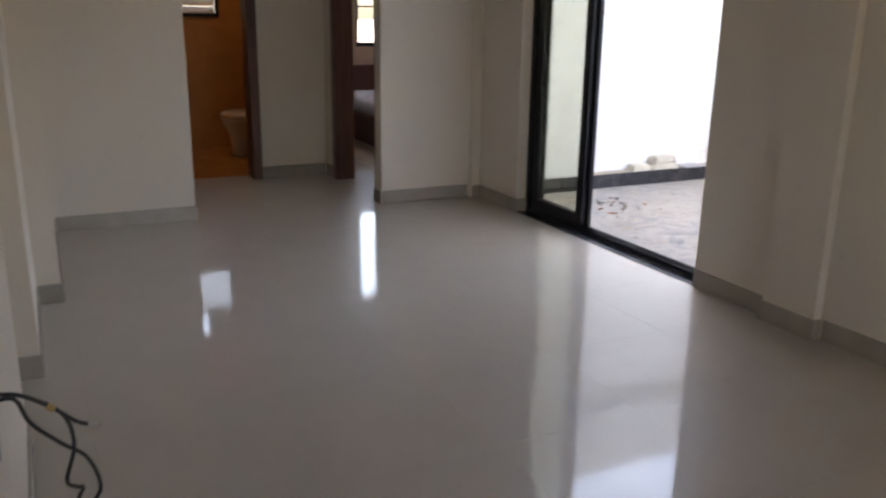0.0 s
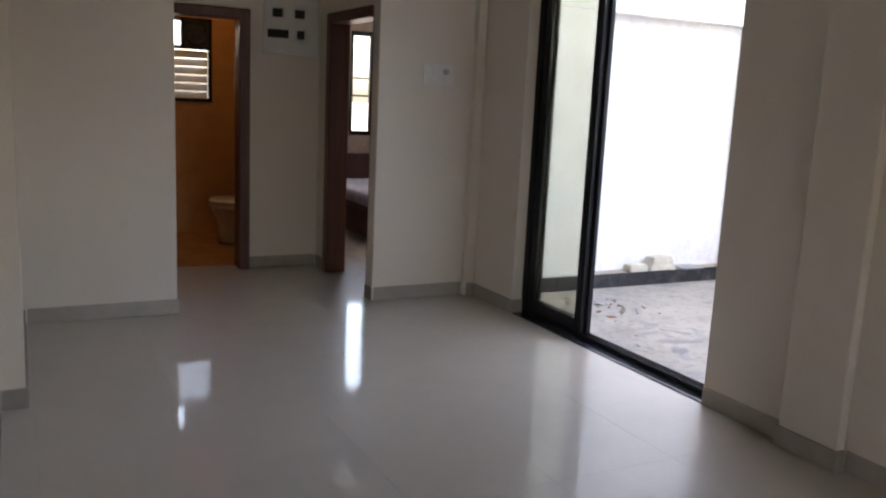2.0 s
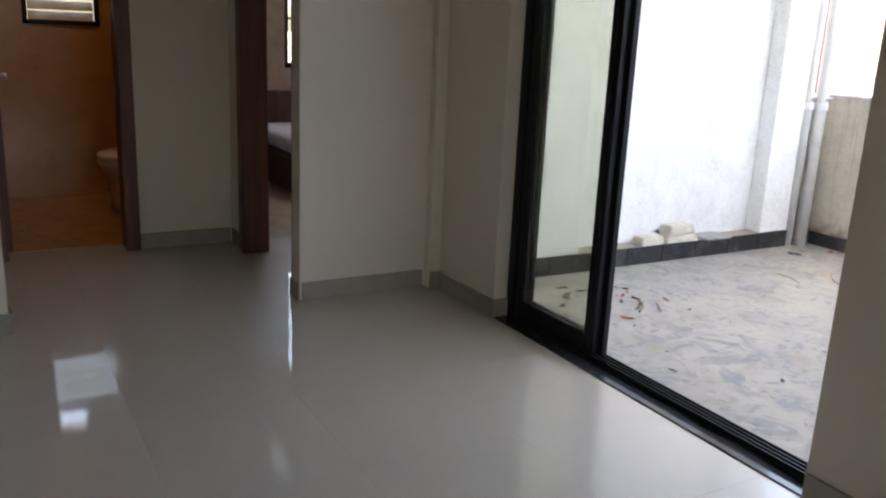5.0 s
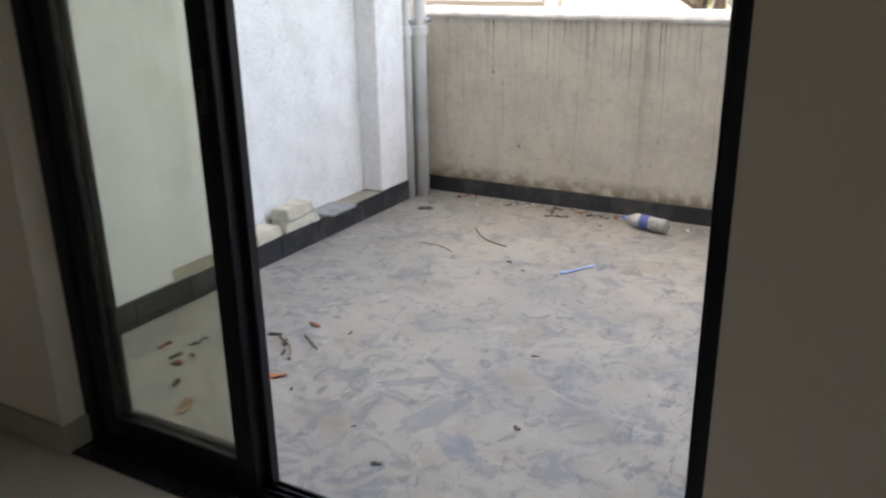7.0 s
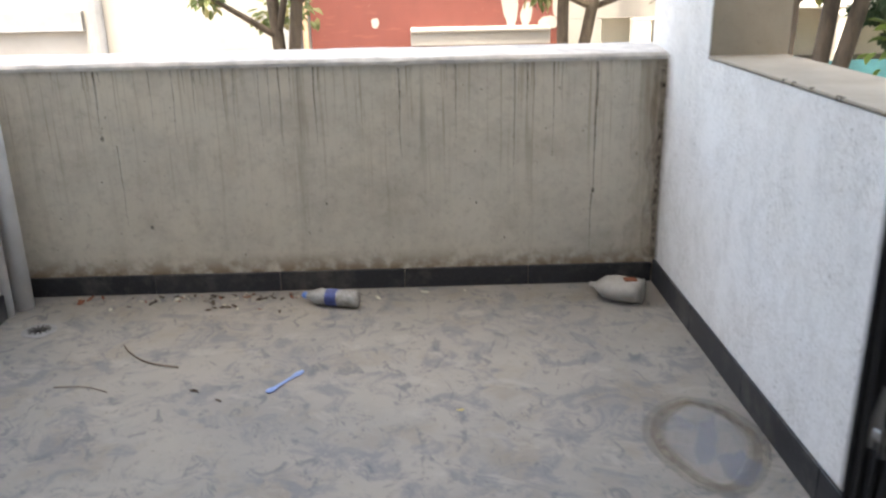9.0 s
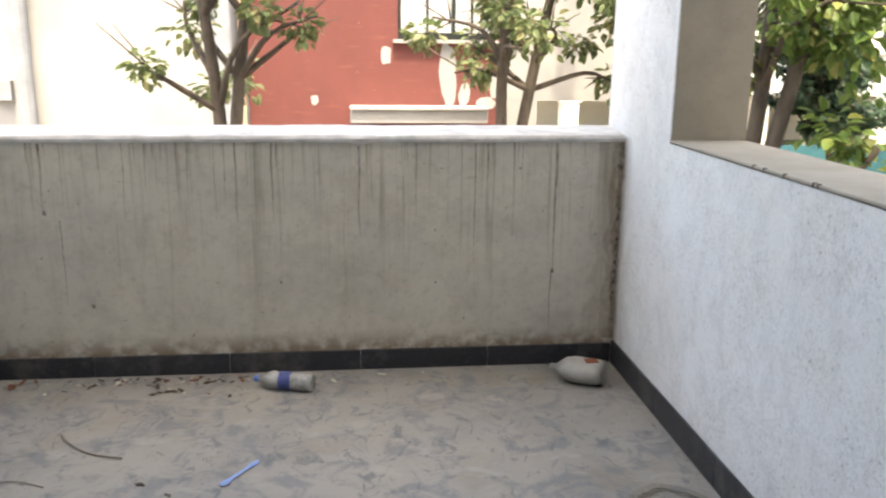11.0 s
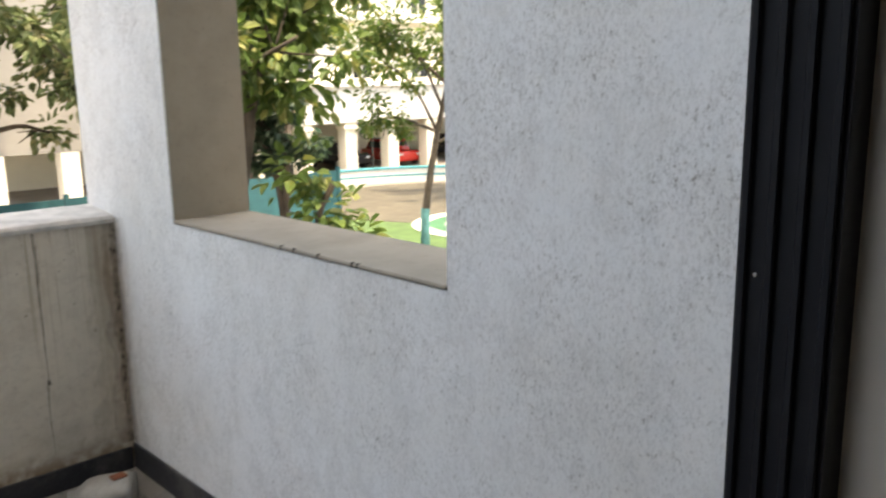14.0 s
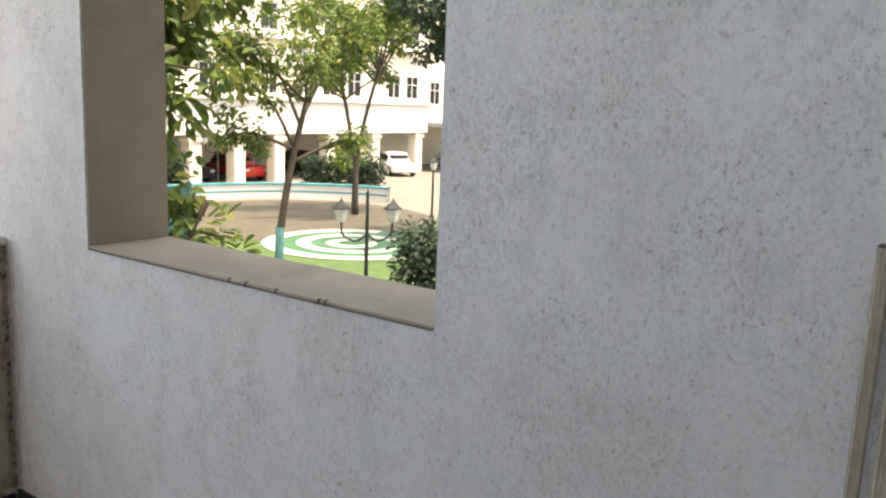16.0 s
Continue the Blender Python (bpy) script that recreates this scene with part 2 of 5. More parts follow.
def make_leaf(name, a, b, c):
    m = Mat(name, a, 0.55)
    r = m.island()
    m.mix(m.ramp(r, 0.2, 0.8), b)
    m.mix(m.ramp(r, 0.82, 0.9), c)
    m.b.inputs["Transmission Weight"].default_value = 0.0
    tr = m.t.nodes.new("ShaderNodeBsdfTranslucent")
    if m.colour:
        m.link(m.colour, tr.inputs[0])
    mx = m.t.nodes.new("ShaderNodeMixShader")
    mx.inputs[0].default_value = 0.4
    out = m.t.nodes["Material Output"]
    m.link(m.b.outputs[0], mx.inputs[1])
    m.link(tr.outputs[0], mx.inputs[2])
    m.link(mx.outputs[0], out.inputs[0])
    return m.m


def make_bark(name, colour):
    m = Mat(name, colour, 0.9)
    m.mix(m.ramp(m.noise(11, 5, 0.7, (1, 1, 0.3)), 0.4, 0.65), tuple(k * 0.5 for k in colour))
    m.bump(m.noise(30, 4, 0.7, (1, 1, 0.25)), 0.6, 0.02)
    return m.m


def make_red():
    m = Mat("faded_red_paint", (0.15, 0.042, 0.035), 0.8)
    m.mix(m.ramp(m.noise(2.0, 5, 0.65, (1, 1, 0.6)), 0.4, 0.7, 0, 0.6), (0.115, 0.034, 0.028))
    m.mix(m.ramp(m.noise(14, 3, 0.6, (0.15, 1, 1)), 0.6, 0.75, 0, 0.4), (0.24, 0.08, 0.06))
    m.mix(m.ramp(m.noise(30, 2), 0.73, 0.75, 0, 0.8), (0.6, 0.5, 0.45))
    m.bump(m.noise(60, 3), 0.2, 0.004)
    return m.m


def make_stain(name, colour, cover):
    """A thin dried film with a broken edge, partly see-through."""
    m = Mat(name, colour, 0.9)
    clear = m.t.nodes.new("ShaderNodeBsdfTransparent")
    mx = m.t.nodes.new("ShaderNodeMixShader")
    m.link(m.ramp(m.noise(38, 6, 0.75), 0.3, 0.68, cover * 0.15, cover), mx.inputs[0])
    m.link(clear.outputs[0], mx.inputs[1])
    m.link(m.b.outputs[0], mx.inputs[2])
    m.link(mx.outputs[0], m.t.nodes["Material Output"].inputs[0])
    return m.m


WHITE = make_plaster_white()
PARAPET = make_parapet()
CEMENT_AND_SHADE = make_cement_and_shade()
BFLOOR = make_balcony_floor()
TILE = make_floor_tile()
GROUT = simple("floor_grout", (0.39, 0.35, 0.295), 0.8)
GRANITE = make_granite("black_granite", (0.013, 0.0135, 0.017), 0.42)
POLISHED = simple("polished_black_granite", (0.035, 0.037, 0.046), 0.10, 0, 0.4, 60)
PAINT = make_paint()
CEILING = simple("ceiling_white", (0.78, 0.77, 0.74), 0.9, 0, 0.06, 2)
SKIRT = make_skirting()
WOOD = make_wood()
BATHTILE = make_bath_tile()
BLACK = make_black_frame()
GLASS = make_glass("green_tinted_glass", (0.83, 0.83, 0.74))
CLEARGLASS = make_glass("window_glass", (0.95, 0.97, 0.98))
PLASTIC = simple("white_plastic", (0.74, 0.72, 0.68), 0.35, 0, 0.08)
DARK = simple("dark_recess", (0.03, 0.028, 0.026), 0.7)
STEEL = simple("dull_steel", (0.5, 0.5, 0.5), 0.35, 0.9)
PIPE = simple("painted_pvc_pipe", (0.68, 0.67, 0.65), 0.5, 0, 0.18, 6, 0.1)
COPING = simple("white_coping_paint", (0.62, 0.59, 0.545), 0.85, 0, 0.4, 9, 0.4)
# Front-house white, darkened in colour to hold down the sun on it.
HOUSEWHITE = simple("dimmed_white_paint", (0.36, 0.35, 0.335), 0.85, 0, 0.2, 1.1, 0.2)
PAVER = simple("pale_cement_block", (0.56, 0.52, 0.42), 0.95, 0, 0.3, 14, 0.6)
SLATE = simple("grey_stone_piece", (0.30, 0.30, 0.30), 0.85, 0, 0.35, 14, 0.4)
CREAM = simple("pale_cream_paint", (0.76, 0.71, 0.60), 0.85, 0, 0.1, 0.8, 0.1)
WHITEBUILD = simple("far_white_paint", (0.66, 0.65, 0.62), 0.85, 0, 0.12, 0.7, 0.1)
GREYPAINT = simple("grey_paint", (0.28, 0.29, 0.31), 0.7, 0, 0.25, 3)
RED = make_red()
LEAF_A = make_leaf("fresh_green_leaf", (0.075, 0.13, 0.025), (0.125, 0.18, 0.04), (0.24, 0.25, 0.07))
LEAF_B = make_leaf("dusty_green_leaf", (0.095, 0.135, 0.05), (0.16, 0.19, 0.08), (0.26, 0.25, 0.12))
LEAF_C = make_leaf("dark_needle_leaf", (0.03, 0.065, 0.035), (0.05, 0.085, 0.05), (0.07, 0.10, 0.06))
BARK = make_bark("grey_brown_bark", (0.085, 0.066, 0.05))
TEALBARK = make_bark("teal_painted_bark", (0.06, 0.19, 0.19))
EARTH = simple("leaf_strewn_earth", (0.095, 0.082, 0.06), 0.95, 0, 0.4, 1.3, 0.5)
PAVE = simple("pale_paving", (0.20, 0.175, 0.15), 0.9, 0, 0.2, 0.7, 0.2)
GRASS = simple("lawn_green", (0.065, 0.12, 0.035), 0.95, 0, 0.4, 2.5, 0.6)
PAINTGREEN = simple("green_ground_paint", (0.035, 0.13, 0.06), 0.7, 0, 0.25, 1.5)
PAINTWHITE = simple("white_ground_paint", (0.45, 0.46, 0.42), 0.7, 0, 0.15, 1.5)
TEAL = simple("teal_paint", (0.05, 0.26, 0.30), 0.6, 0, 0.2, 2)
IRON = simple("black_iron", (0.02, 0.025, 0.025), 0.5, 0.3)
LAMPGLASS = simple("frosted_lamp_glass", (0.62, 0.63, 0.62), 0.3)
CABLE = simple("black_cable", (0.015, 0.015, 0.016), 0.45)
BRASS = simple("yellowed_tape", (0.45, 0.30, 0.10), 0.6)
BLUEP = simple("blue_plastic", (0.10, 0.22, 0.62), 0.4)
LABELBLUE = simple("blue_label_film", (0.05, 0.08, 0.28), 0.45, 0, 0.5, 40)
JUGP = simple("grimy_white_plastic", (0.36, 0.345, 0.315), 0.45, 0, 0.25, 20)
DEADLEAF = simple("dry_brown_leaf", (0.085, 0.06, 0.042), 0.9, 0, 0.5, 30)
RUST = simple("rusty_brown", (0.24, 0.08, 0.04), 0.85, 0, 0.4, 25)
CASING = simple("yellowed_pvc_casing", (0.50, 0.44, 0.33), 0.5, 0, 0.35, 18)
BEDDARK = simple("dark_bed_fabric", (0.06, 0.025, 0.02), 0.85)
SHEET = simple("pale_blue_sheet", (0.55, 0.57, 0.68), 0.9)
PEACH = simple("peach_wall_paint", (0.66, 0.46, 0.33), 0.8)
CERAMIC = simple("white_ceramic", (0.78, 0.76, 0.72), 0.12, 0, 0.04)
CARRED = simple("red_car_paint", (0.5, 0.03, 0.025), 0.25)
CARDARK = simple("dark_car_paint", (0.03, 0.03, 0.035), 0.25)
CARWHITE = simple("white_car_paint", (0.75, 0.75, 0.75), 0.25)
CARGLASS = simple("car_window", (0.02, 0.025, 0.03), 0.1)
RUBBER = simple("tyre_rubber", (0.015, 0.015, 0.015), 0.8)

# ---- dimensions ----
WALL_Y = -0.13        # room face of the door wall
OPEN0, OPEN1 = 0.11, 1.952
OUT = 0.030          # balcony face of the door wall
HEAD = 2.35           # door head
CEIL = 2.85
BZ = -0.04            # balcony floor
PY = 3.085            # inner face of the front parapet
RX = 2.572            # balcony face of the right wall
LX = -0.495           # frame face on the balcony's left side
GZ = -3.1             # courtyard ground

# ---- large structure ----
setting("ground", boxes((-400, 600, -400, 700, GZ - 0.3, GZ)), PAVE, "pale paved courtyard ground", "ground")
setting("floor_slab", boxes((-4.4, 7.6, -5.2, OUT - 0.002, -0.30, -0.012)), GROUT, "grout bed under the floor tiles", "floor")
floor_b = setting("floor_balcony", boxes((-0.80, 2.90, OUT, 3.39, -0.30, BZ)), BFLOOR,
                  "dusty grey balcony floor with smears and stains", "floor")
setting("wall_door", boxes((-0.62, OPEN0, WALL_Y, OUT - 0.02, -0.012, CEIL), (OPEN1, 7.5, WALL_Y, OUT - 0.02, -0.012, CEIL),
                           (OPEN0, OPEN1, WALL_Y, OUT - 0.02, HEAD, CEIL)), PAINT, "cream painted wall with the sliding door", "wall")
setting("wall_door_outside", boxes((-0.64, OPEN0, OUT - 0.018, OUT, BZ, 3.1), (OPEN1, RX, OUT - 0.018, OUT, BZ, 3.1),
                                   (OPEN0, OPEN1, OUT - 0.018, OUT, HEAD, 3.1)), WHITE,
        "white textured plaster round the balcony door", "wall")
setting("column_right", boxes((2.46, 2.76, -0.182, WALL_Y - 0.002, -0.012, CEIL), bevel=0.004), PAINT, "cream painted wall column", "column")
setting("column_corner", boxes((-0.50, -0.44, -0.20, WALL_Y - 0.002, -0.012, CEIL), bevel=0.004), PAINT, "slim cream corner column", "column")
setting("wall_stub", boxes((-0.62, -0.50, -0.93, WALL_Y - 0.002, -0.012, CEIL), bevel=0.004), PAINT, "cream painted wall beside the passage", "wall")
setting("wall_west", boxes((-0.65, -0.53, -3.30, -2.27, -0.012, CEIL), bevel=0.004), PAINT, "cream painted wall beside the passage", "wall")
setting("wall_south", boxes((-0.65, 0.90, -3.45, -3.16, -0.012, CEIL), (0.90, 1.80, -3.45, -3.27, -0.012, CEIL),
                            (1.80, 2.40, -3.60, -3.42, -0.012, CEIL), (2.40, 7.5, -3.55, -3.318, -0.012, CEIL)), PAINT,
        "cream painted wall stepping back in pilasters", "wall")
# Unseen opening added here so sky and fill lamp reach the room.
setting("wall_east", boxes((7.5, 7.65, -3.55, -2.3, -0.3, CEIL), (7.5, 7.65, -1.3, OUT - 0.02, -0.3, CEIL),
                           (7.5, 7.65, -2.3, -1.3, -0.3, 1.0), (7.5, 7.65, -2.3, -1.3, 2.0, CEIL)), PAINT, "cream painted end wall", "wall")
setting("ceiling_room", boxes((-4.4, 7.65, -5.2, OUT - 0.02, CEIL + 0.002, CEIL + 0.2)), CEILING, "white ceiling", "ceiling")
# Unseen mass added overhead to block sun and sky from behind.
setting("overhead_shade_block", boxes((-6.0, 9.0, -12.0, OUT, CEIL + 0.25, 12.0)), WHITEBUILD, "unseen white block added to keep sun off the balcony", "wall")
# Unseen slab, height guessed, added to shade balcony floor and parapet.
setting("balcony_shade_slab", boxes((-0.80, 2.90, OUT + 0.004, 3.45, 5.70, 5.86)), CEILING, "unseen white slab added to shade the balcony", "ceiling")
# passage, bathroom and bedroom
setting("wall_passage", boxes((-1.92, -1.80, -1.50, -0.90, -0.012, CEIL), (-1.92, -1.80, -2.6, -2.30, -0.012, CEIL),
                              (-1.92, -1.80, -2.30, -1.50, 2.06, CEIL), (-1.92, -0.652, -2.72, -2.602, -0.012, CEIL)), PAINT,
        "cream painted wall at the end of the passage", "wall")
setting("wall_bedroom", boxes((-1.80, -1.56, -0.92, -0.80, -0.012, CEIL), (-1.56, -0.63, -0.92, -0.80, 2.06, CEIL)), PAINT,
        "cream painted wall over the bedroom door", "wall")
setting("wall_bedroom_far", boxes((-4.35, -4.20, -0.80, 0.25, -0.012, CEIL), (-4.35, -4.20, 1.25, 2.6, -0.012, CEIL),
                                  (-4.35, -4.20, 0.25, 1.25, -0.012, 0.98), (-4.35, -4.20, 0.25, 1.25, 2.15, CEIL),
                                  (-4.35, -0.80, 2.6, 2.75, -0.012, CEIL), (-4.35, -1.93, -0.92, -0.802, -0.012, CEIL)), PEACH,
        "peach painted bedroom wall with a window", "wall")
setting("floor_bedroom", boxes((-4.35, -0.81, 0.132, 2.75, -0.30, -0.002)), GROUT, "beige bedroom floor", "floor")
setting("ceiling_bedroom", boxes((-4.35, -0.81, 0.13, 2.75, CEIL + 0.002, CEIL + 0.2)), CEILING, "white bedroom ceiling", "ceiling")
setting("wall_bath", boxes((-3.78, -3.62, -2.6, -1.95, -0.012, CEIL), (-3.78, -3.62, -1.42, -0.93, -0.012, CEIL),
                           (-3.78, -3.62, -1.95, -1.42, -0.012, 1.30), (-3.78, -3.62, -1.95, -1.42, 2.10, CEIL),
                           (-3.78, -1.93, -2.75, -2.61, -0.012, CEIL), (-3.78, -1.93, -1.10, -0.96, -0.012, CEIL)), BATHTILE,
        "amber tiled bathroom walls", "wall")
setting("floor_bath", boxes((-3.62, -1.945, -2.6, -1.105, 0.0005, 0.006)), BATHTILE, "amber tiled bathroom floor", "floor")
# balcony shell
setting("wall_balcony_left", boxes((-0.80, -0.64, OUT + 0.002, 2.82, BZ, 2.60), (-0.80, -0.64, 2.82, PY - 0.002, BZ, 1.04)), WHITE, "white textured plaster infill wall", "wall")
setting("frame_balcony_left", boxes((-0.642, LX - 0.01, 2.53, 2.82, 0.076, 2.618), (-0.642, LX - 0.01, OUT + 0.002, 2.532, 2.17, 2.618),
                                    (-0.642, LX - 0.01, OUT + 0.002, 0.9, 0.076, 2.172), bevel=0.006), WHITE,
        "white plastered pillar and beam proud of the wall", "column")
setting("ledge_balcony_left", boxes((-0.642, LX - 0.012, OUT + 0.002, 2.82, BZ, 0.074), bevel=0.004), CEMENT_AND_SHADE, "dusty cement ledge along the wall", "ledge")
setting("parapet_front", boxes((-0.80, RX, PY, PY + 0.24, -0.3, 1.045)), PARAPET, "cream parapet streaked with brown water stains", "parapet")


def wall_right():
    """The right balcony wall with its window opening."""
    bm = bmesh.new()
    t = RX + 0.31
    box(bm, RX, t, OUT + 0.002, 1.095, BZ - 0.2, 2.618)
    box(bm, RX, t, 2.535, PY + 0.26, BZ - 0.2, 2.618)
    box(bm, RX, t, 1.095, 2.535, BZ - 0.2, 1.10)
    box(bm, RX, t, 1.095, 2.535, 2.30, 2.618)
    return setting("wall_balcony_right", bm, WHITE, "white textured plaster wall with an open window", "wall")


wall_right()
setting("sill_right", boxes((RX - 0.004, RX + 0.315, 1.098, 2.532, 1.102, 1.114), bevel=0.004), CEMENT_AND_SHADE, "dusty cement window ledge", "sill")
# The reveal faces the house; its shade is put into this darker colour.
setting("reveal_right", boxes((RX + 0.004, RX + 0.31, 2.525, 2.533, 1.115, 2.298)), CEMENT_AND_SHADE, "reveal of the opening, its shade put into a darker colour", "reveal")


def coping():
    """The parapet's coping, a little rounded and uneven, with a chipped lip."""
    bm = bmesh.new()
    n = 60
    rows = []
    for i in range(n + 1):
        x = -0.62 + (RX + 0.62) * i / n
        j = 0.004 * noise.noise(Vector((x * 3, 0, 0))) + 0.002 * noise.noise(Vector((x * 14, 2, 0)))
        chip = 0.014 * math.exp(-((x - 1.335) / 0.025) ** 2)
        ring = [(PY + 0.24, 1.046), (PY - 0.012 - j, 1.046 - chip), (PY - 0.014 - j - chip, 1.062), (PY - 0.004 + j, 1.076 + j),
                (PY + 0.12, 1.088 + j), (PY + 0.25, 1.098 + j), (PY + 0.265, 1.07)]
        rows.append([bm.verts.new((x, a, b)) for a, b in ring])
    for a, b in zip(rows, rows[1:]):
        for k in range(7):
            bm.faces.new((a[k], a[(k + 1) % 7], b[(k + 1) % 7], b[k]))
    bm.faces.new(rows[0][::-1])
    bm.faces.new(rows[-1])
    bmesh.ops.recalc_face_normals(bm, faces=bm.faces)
    return setting("coping", bm, COPING, "white painted coping with a chipped edge", "coping")


coping()
setting("sill_door", boxes((OPEN0 - 0.0, OPEN1 + 0.0, -0.128, OUT - 0.004, -0.012, 0.006), bevel=0.002), POLISHED, "polished black granite door sill", "sill")
setting("sill_door_outside", boxes((OPEN0, OPEN1, OUT + 0.001, OUT + 0.025, BZ, 0.004), bevel=0.002), GRANITE, "black granite step edge", "sill")


# ---- sliding door ----
def sliding_door():
    d = thing("sliding_door", (0.99, 0.05, 0.006), "black aluminium sliding glass door, half open", "sliding door")
    y0, y1 = -0.050, OUT
    # outer frame with ribs
    for name, x0, x1, s in (("left_jamb", OPEN0, OPEN0 + 0.048, 1), ("right_jamb", OPEN1 - 0.040, OPEN1, -1)):
        bm = bmesh.new()
        inner = x1 if s > 0 else x0
        lo, hi = (y0, y1) if s > 0 else (-0.055, OUT + 0.003)
        box(bm, x0, x1, lo, hi, 0.006, HEAD)
        for k in range(4):
            yy = lo + 0.004 + k * (hi - lo - 0.015) / 3
            box(bm, inner - 0.002, inner + s * 0.007, yy, yy + 0.007, 0.03, HEAD - 0.03, bevel=0.001)
        part(name, bm, BLACK, d)
    bm = boxes((OPEN0, OPEN1, y0, y1, HEAD - 0.05, HEAD))
    part("head_rail", bm, BLACK, d)
    bm = boxes((OPEN0, OPEN1, y0, y1, 0.0065, 0.016))
    for k in range(4):
        yy = y0 + 0.003 + k * 0.023
        box(bm, OPEN0 + 0.05, OPEN1 - 0.04, yy, yy + 0.006, 0.015, 0.036, bevel=0.001)
    part("bottom_track", bm, BLACK, d, "black aluminium track with raised rails")
    # two leaves parked at one side, one behind the other
    for k, (a, b, yy) in enumerate(((OPEN0 + 0.060, 0.782, -0.040), (OPEN0 + 0.068, 0.806, -0.004))):
        w = 0.066
        leaf = bmesh.new()
        for x0, x1 in ((a, a + w), (b - w, b)):
            box(leaf, x0, x1, yy, yy + 0.030, 0.037, HEAD - 0.045, bevel=0.002)
            box(leaf, x0 + 0.022, x1 - 0.026, yy - 0.003, yy + 0.033, 0.037, HEAD - 0.045, bevel=0.002)
        box(leaf, a + w, b - w, yy, yy + 0.030, 0.037, 0.115, bevel=0.002)
        box(leaf, a + w, b - w, yy, yy + 0.030, HEAD - 0.12, HEAD - 0.045, bevel=0.002)
        lf = part("door_leaf", leaf, BLACK, d, "narrow black framed leaf")
        g = part("pane", boxes((a + w - 0.006, b - w + 0.006, yy + 0.012, yy + 0.018, 0.11, HEAD - 0.115)), GLASS, lf, "greenish clear glass pane")
        g.visible_shadow = False
        for sx in (a + w - 0.004, b - w - 0.004):
            part("gasket", boxes((sx, sx + 0.008, yy + 0.004, yy + 0.026, 0.115, HEAD - 0.12)), IRON, lf)
    lock = bmesh.new()
    box(lock, 0.735, 0.759, -0.048, -0.038, 1.06, 1.16, bevel=0.003)
    box(lock, 0.741, 0.753, -0.054, -0.046, 1.09, 1.125, bevel=0.002)
    part("lock", lock, IRON, d, "small recessed black lock")
    # keeper and screws on the right jamb
    keep = bmesh.new()
    for yy in (0.028, 0.050):
        tube(keep, [(1.904, yy - 0.067, 0.985), (1.902, yy - 0.067 + (0.006 if yy < 0.04 else -0.004), 1.02), (1.906, -0.027, 1.06)], 0.0035, 6)
    box(keep, 1.901, 1.913, -0.039, -0.015, 0.998, 1.012, bevel=0.002)
    part("keeper", keep, STEEL, d, "bare steel latch keeper")
    for yy, z in ((0.015, 1.43), (-0.044, 1.426), (0.015, 0.55), (-0.044, 0.55), (-0.015, 2.0)):
        bm = bmesh.new()
        lathe(bm, [(0, 0.0022), (0.001, 0.002), (0.0014, 0.001)], (1.9115, yy, z), (-1, 0, 0), 10)
        part("screw", bm, STEEL, d, "bright steel screw head")
    return d


sliding_door()


# ---- room fittings ----
def switch_plate(name, face, y0, y1, z0, z1, label, rows):
    p = thing(name, (face, (y0 + y1) / 2, z0), label, "switch plate")
    part("plate", boxes((face, face + 0.010, y0, y1, z0, z1), bevel=0.003), PLASTIC, p)
    for (a, b, c, e) in rows:
        part("switch", boxes((face + 0.0095, face + 0.015, y0 + a, y0 + b, z0 + c, z0 + e), bevel=0.002), PLASTIC, p)
    return p


sp = switch_plate("switch_plate", -0.498, -0.596, -0.36, 1.535, 1.68, "white plastic switch plate on the cream wall",
                  [(0.02, 0.055, 0.075, 0.125), (0.065, 0.10, 0.075, 0.125), (0.15, 0.21, 0.02, 0.065), (0.02, 0.10, 0.015, 0.06)])
part("knob", lathe(bmesh.new(), [(0, 0.022), (0.012, 0.020), (0.014, 0.008)], (-0.488, -0.42, 1.635), (1, 0, 0), 16), STEEL, sp)

panel = thing("distribution_board", (-1.79, -1.15, 1.73), "white electrical board with open module slots", "electrical board")
part("plate", boxes((-1.798, -1.775, -1.395, -0.945, 1.73, 2.20), bevel=0.005), PLASTIC, panel)
# Raised dark plates put the shade of the open slots into colour.
for y, z, w in ((-1.32, 2.02, 0.08), (-1.14, 2.02, 0.08), (-1.36, 1.86, 0.17), (-1.12, 1.86, 0.06)):
    part("module", boxes((-1.776, -1.768, y, y + w, z, z + 0.065), bevel=0.003), DARK, panel)


def door_frame(name, rows, label):
    f = thing(name, (rows[0][0], rows[0][2], 0), label, "door frame", "", "structure")
    for r in rows:
        part("jamb", boxes(r, bevel=0.006), WOOD, f)
    return f


door_frame("door_frame_bath", [(-1.94, -1.76, -1.58, -1.497, 0, 2.06), (-1.94, -1.76, -2.303, -2.22, 0, 2.06), (-1.94, -1.76, -2.22, -1.58, 1.98, 2.06)],
           "dark reddish wooden bathroom door frame")
door_frame("door_frame_bedroom", [(-1.565, -1.47, -0.945, -0.78, 0, 2.06), (-0.645, -0.625, -0.925, -0.78, 0, 2.06), (-1.47, -0.645, -0.945, -0.78, 1.98, 2.06)],
           "dark reddish wooden bedroom door frame")

bd = thing("bathroom_door", (-1.94, -2.2, 0.01), "open brown wooden bathroom door", "door")
part("leaf", boxes((-2.62, -1.95, -2.225, -2.19, 0.01, 1.97), bevel=0.003), WOOD, bd)
part("handle", tube(bmesh.new(), [(-2.55, -2.19, 1.0), (-2.55, -2.13, 1.0), (-2.45, -2.13, 1.0)], 0.010, 8), STEEL, bd)


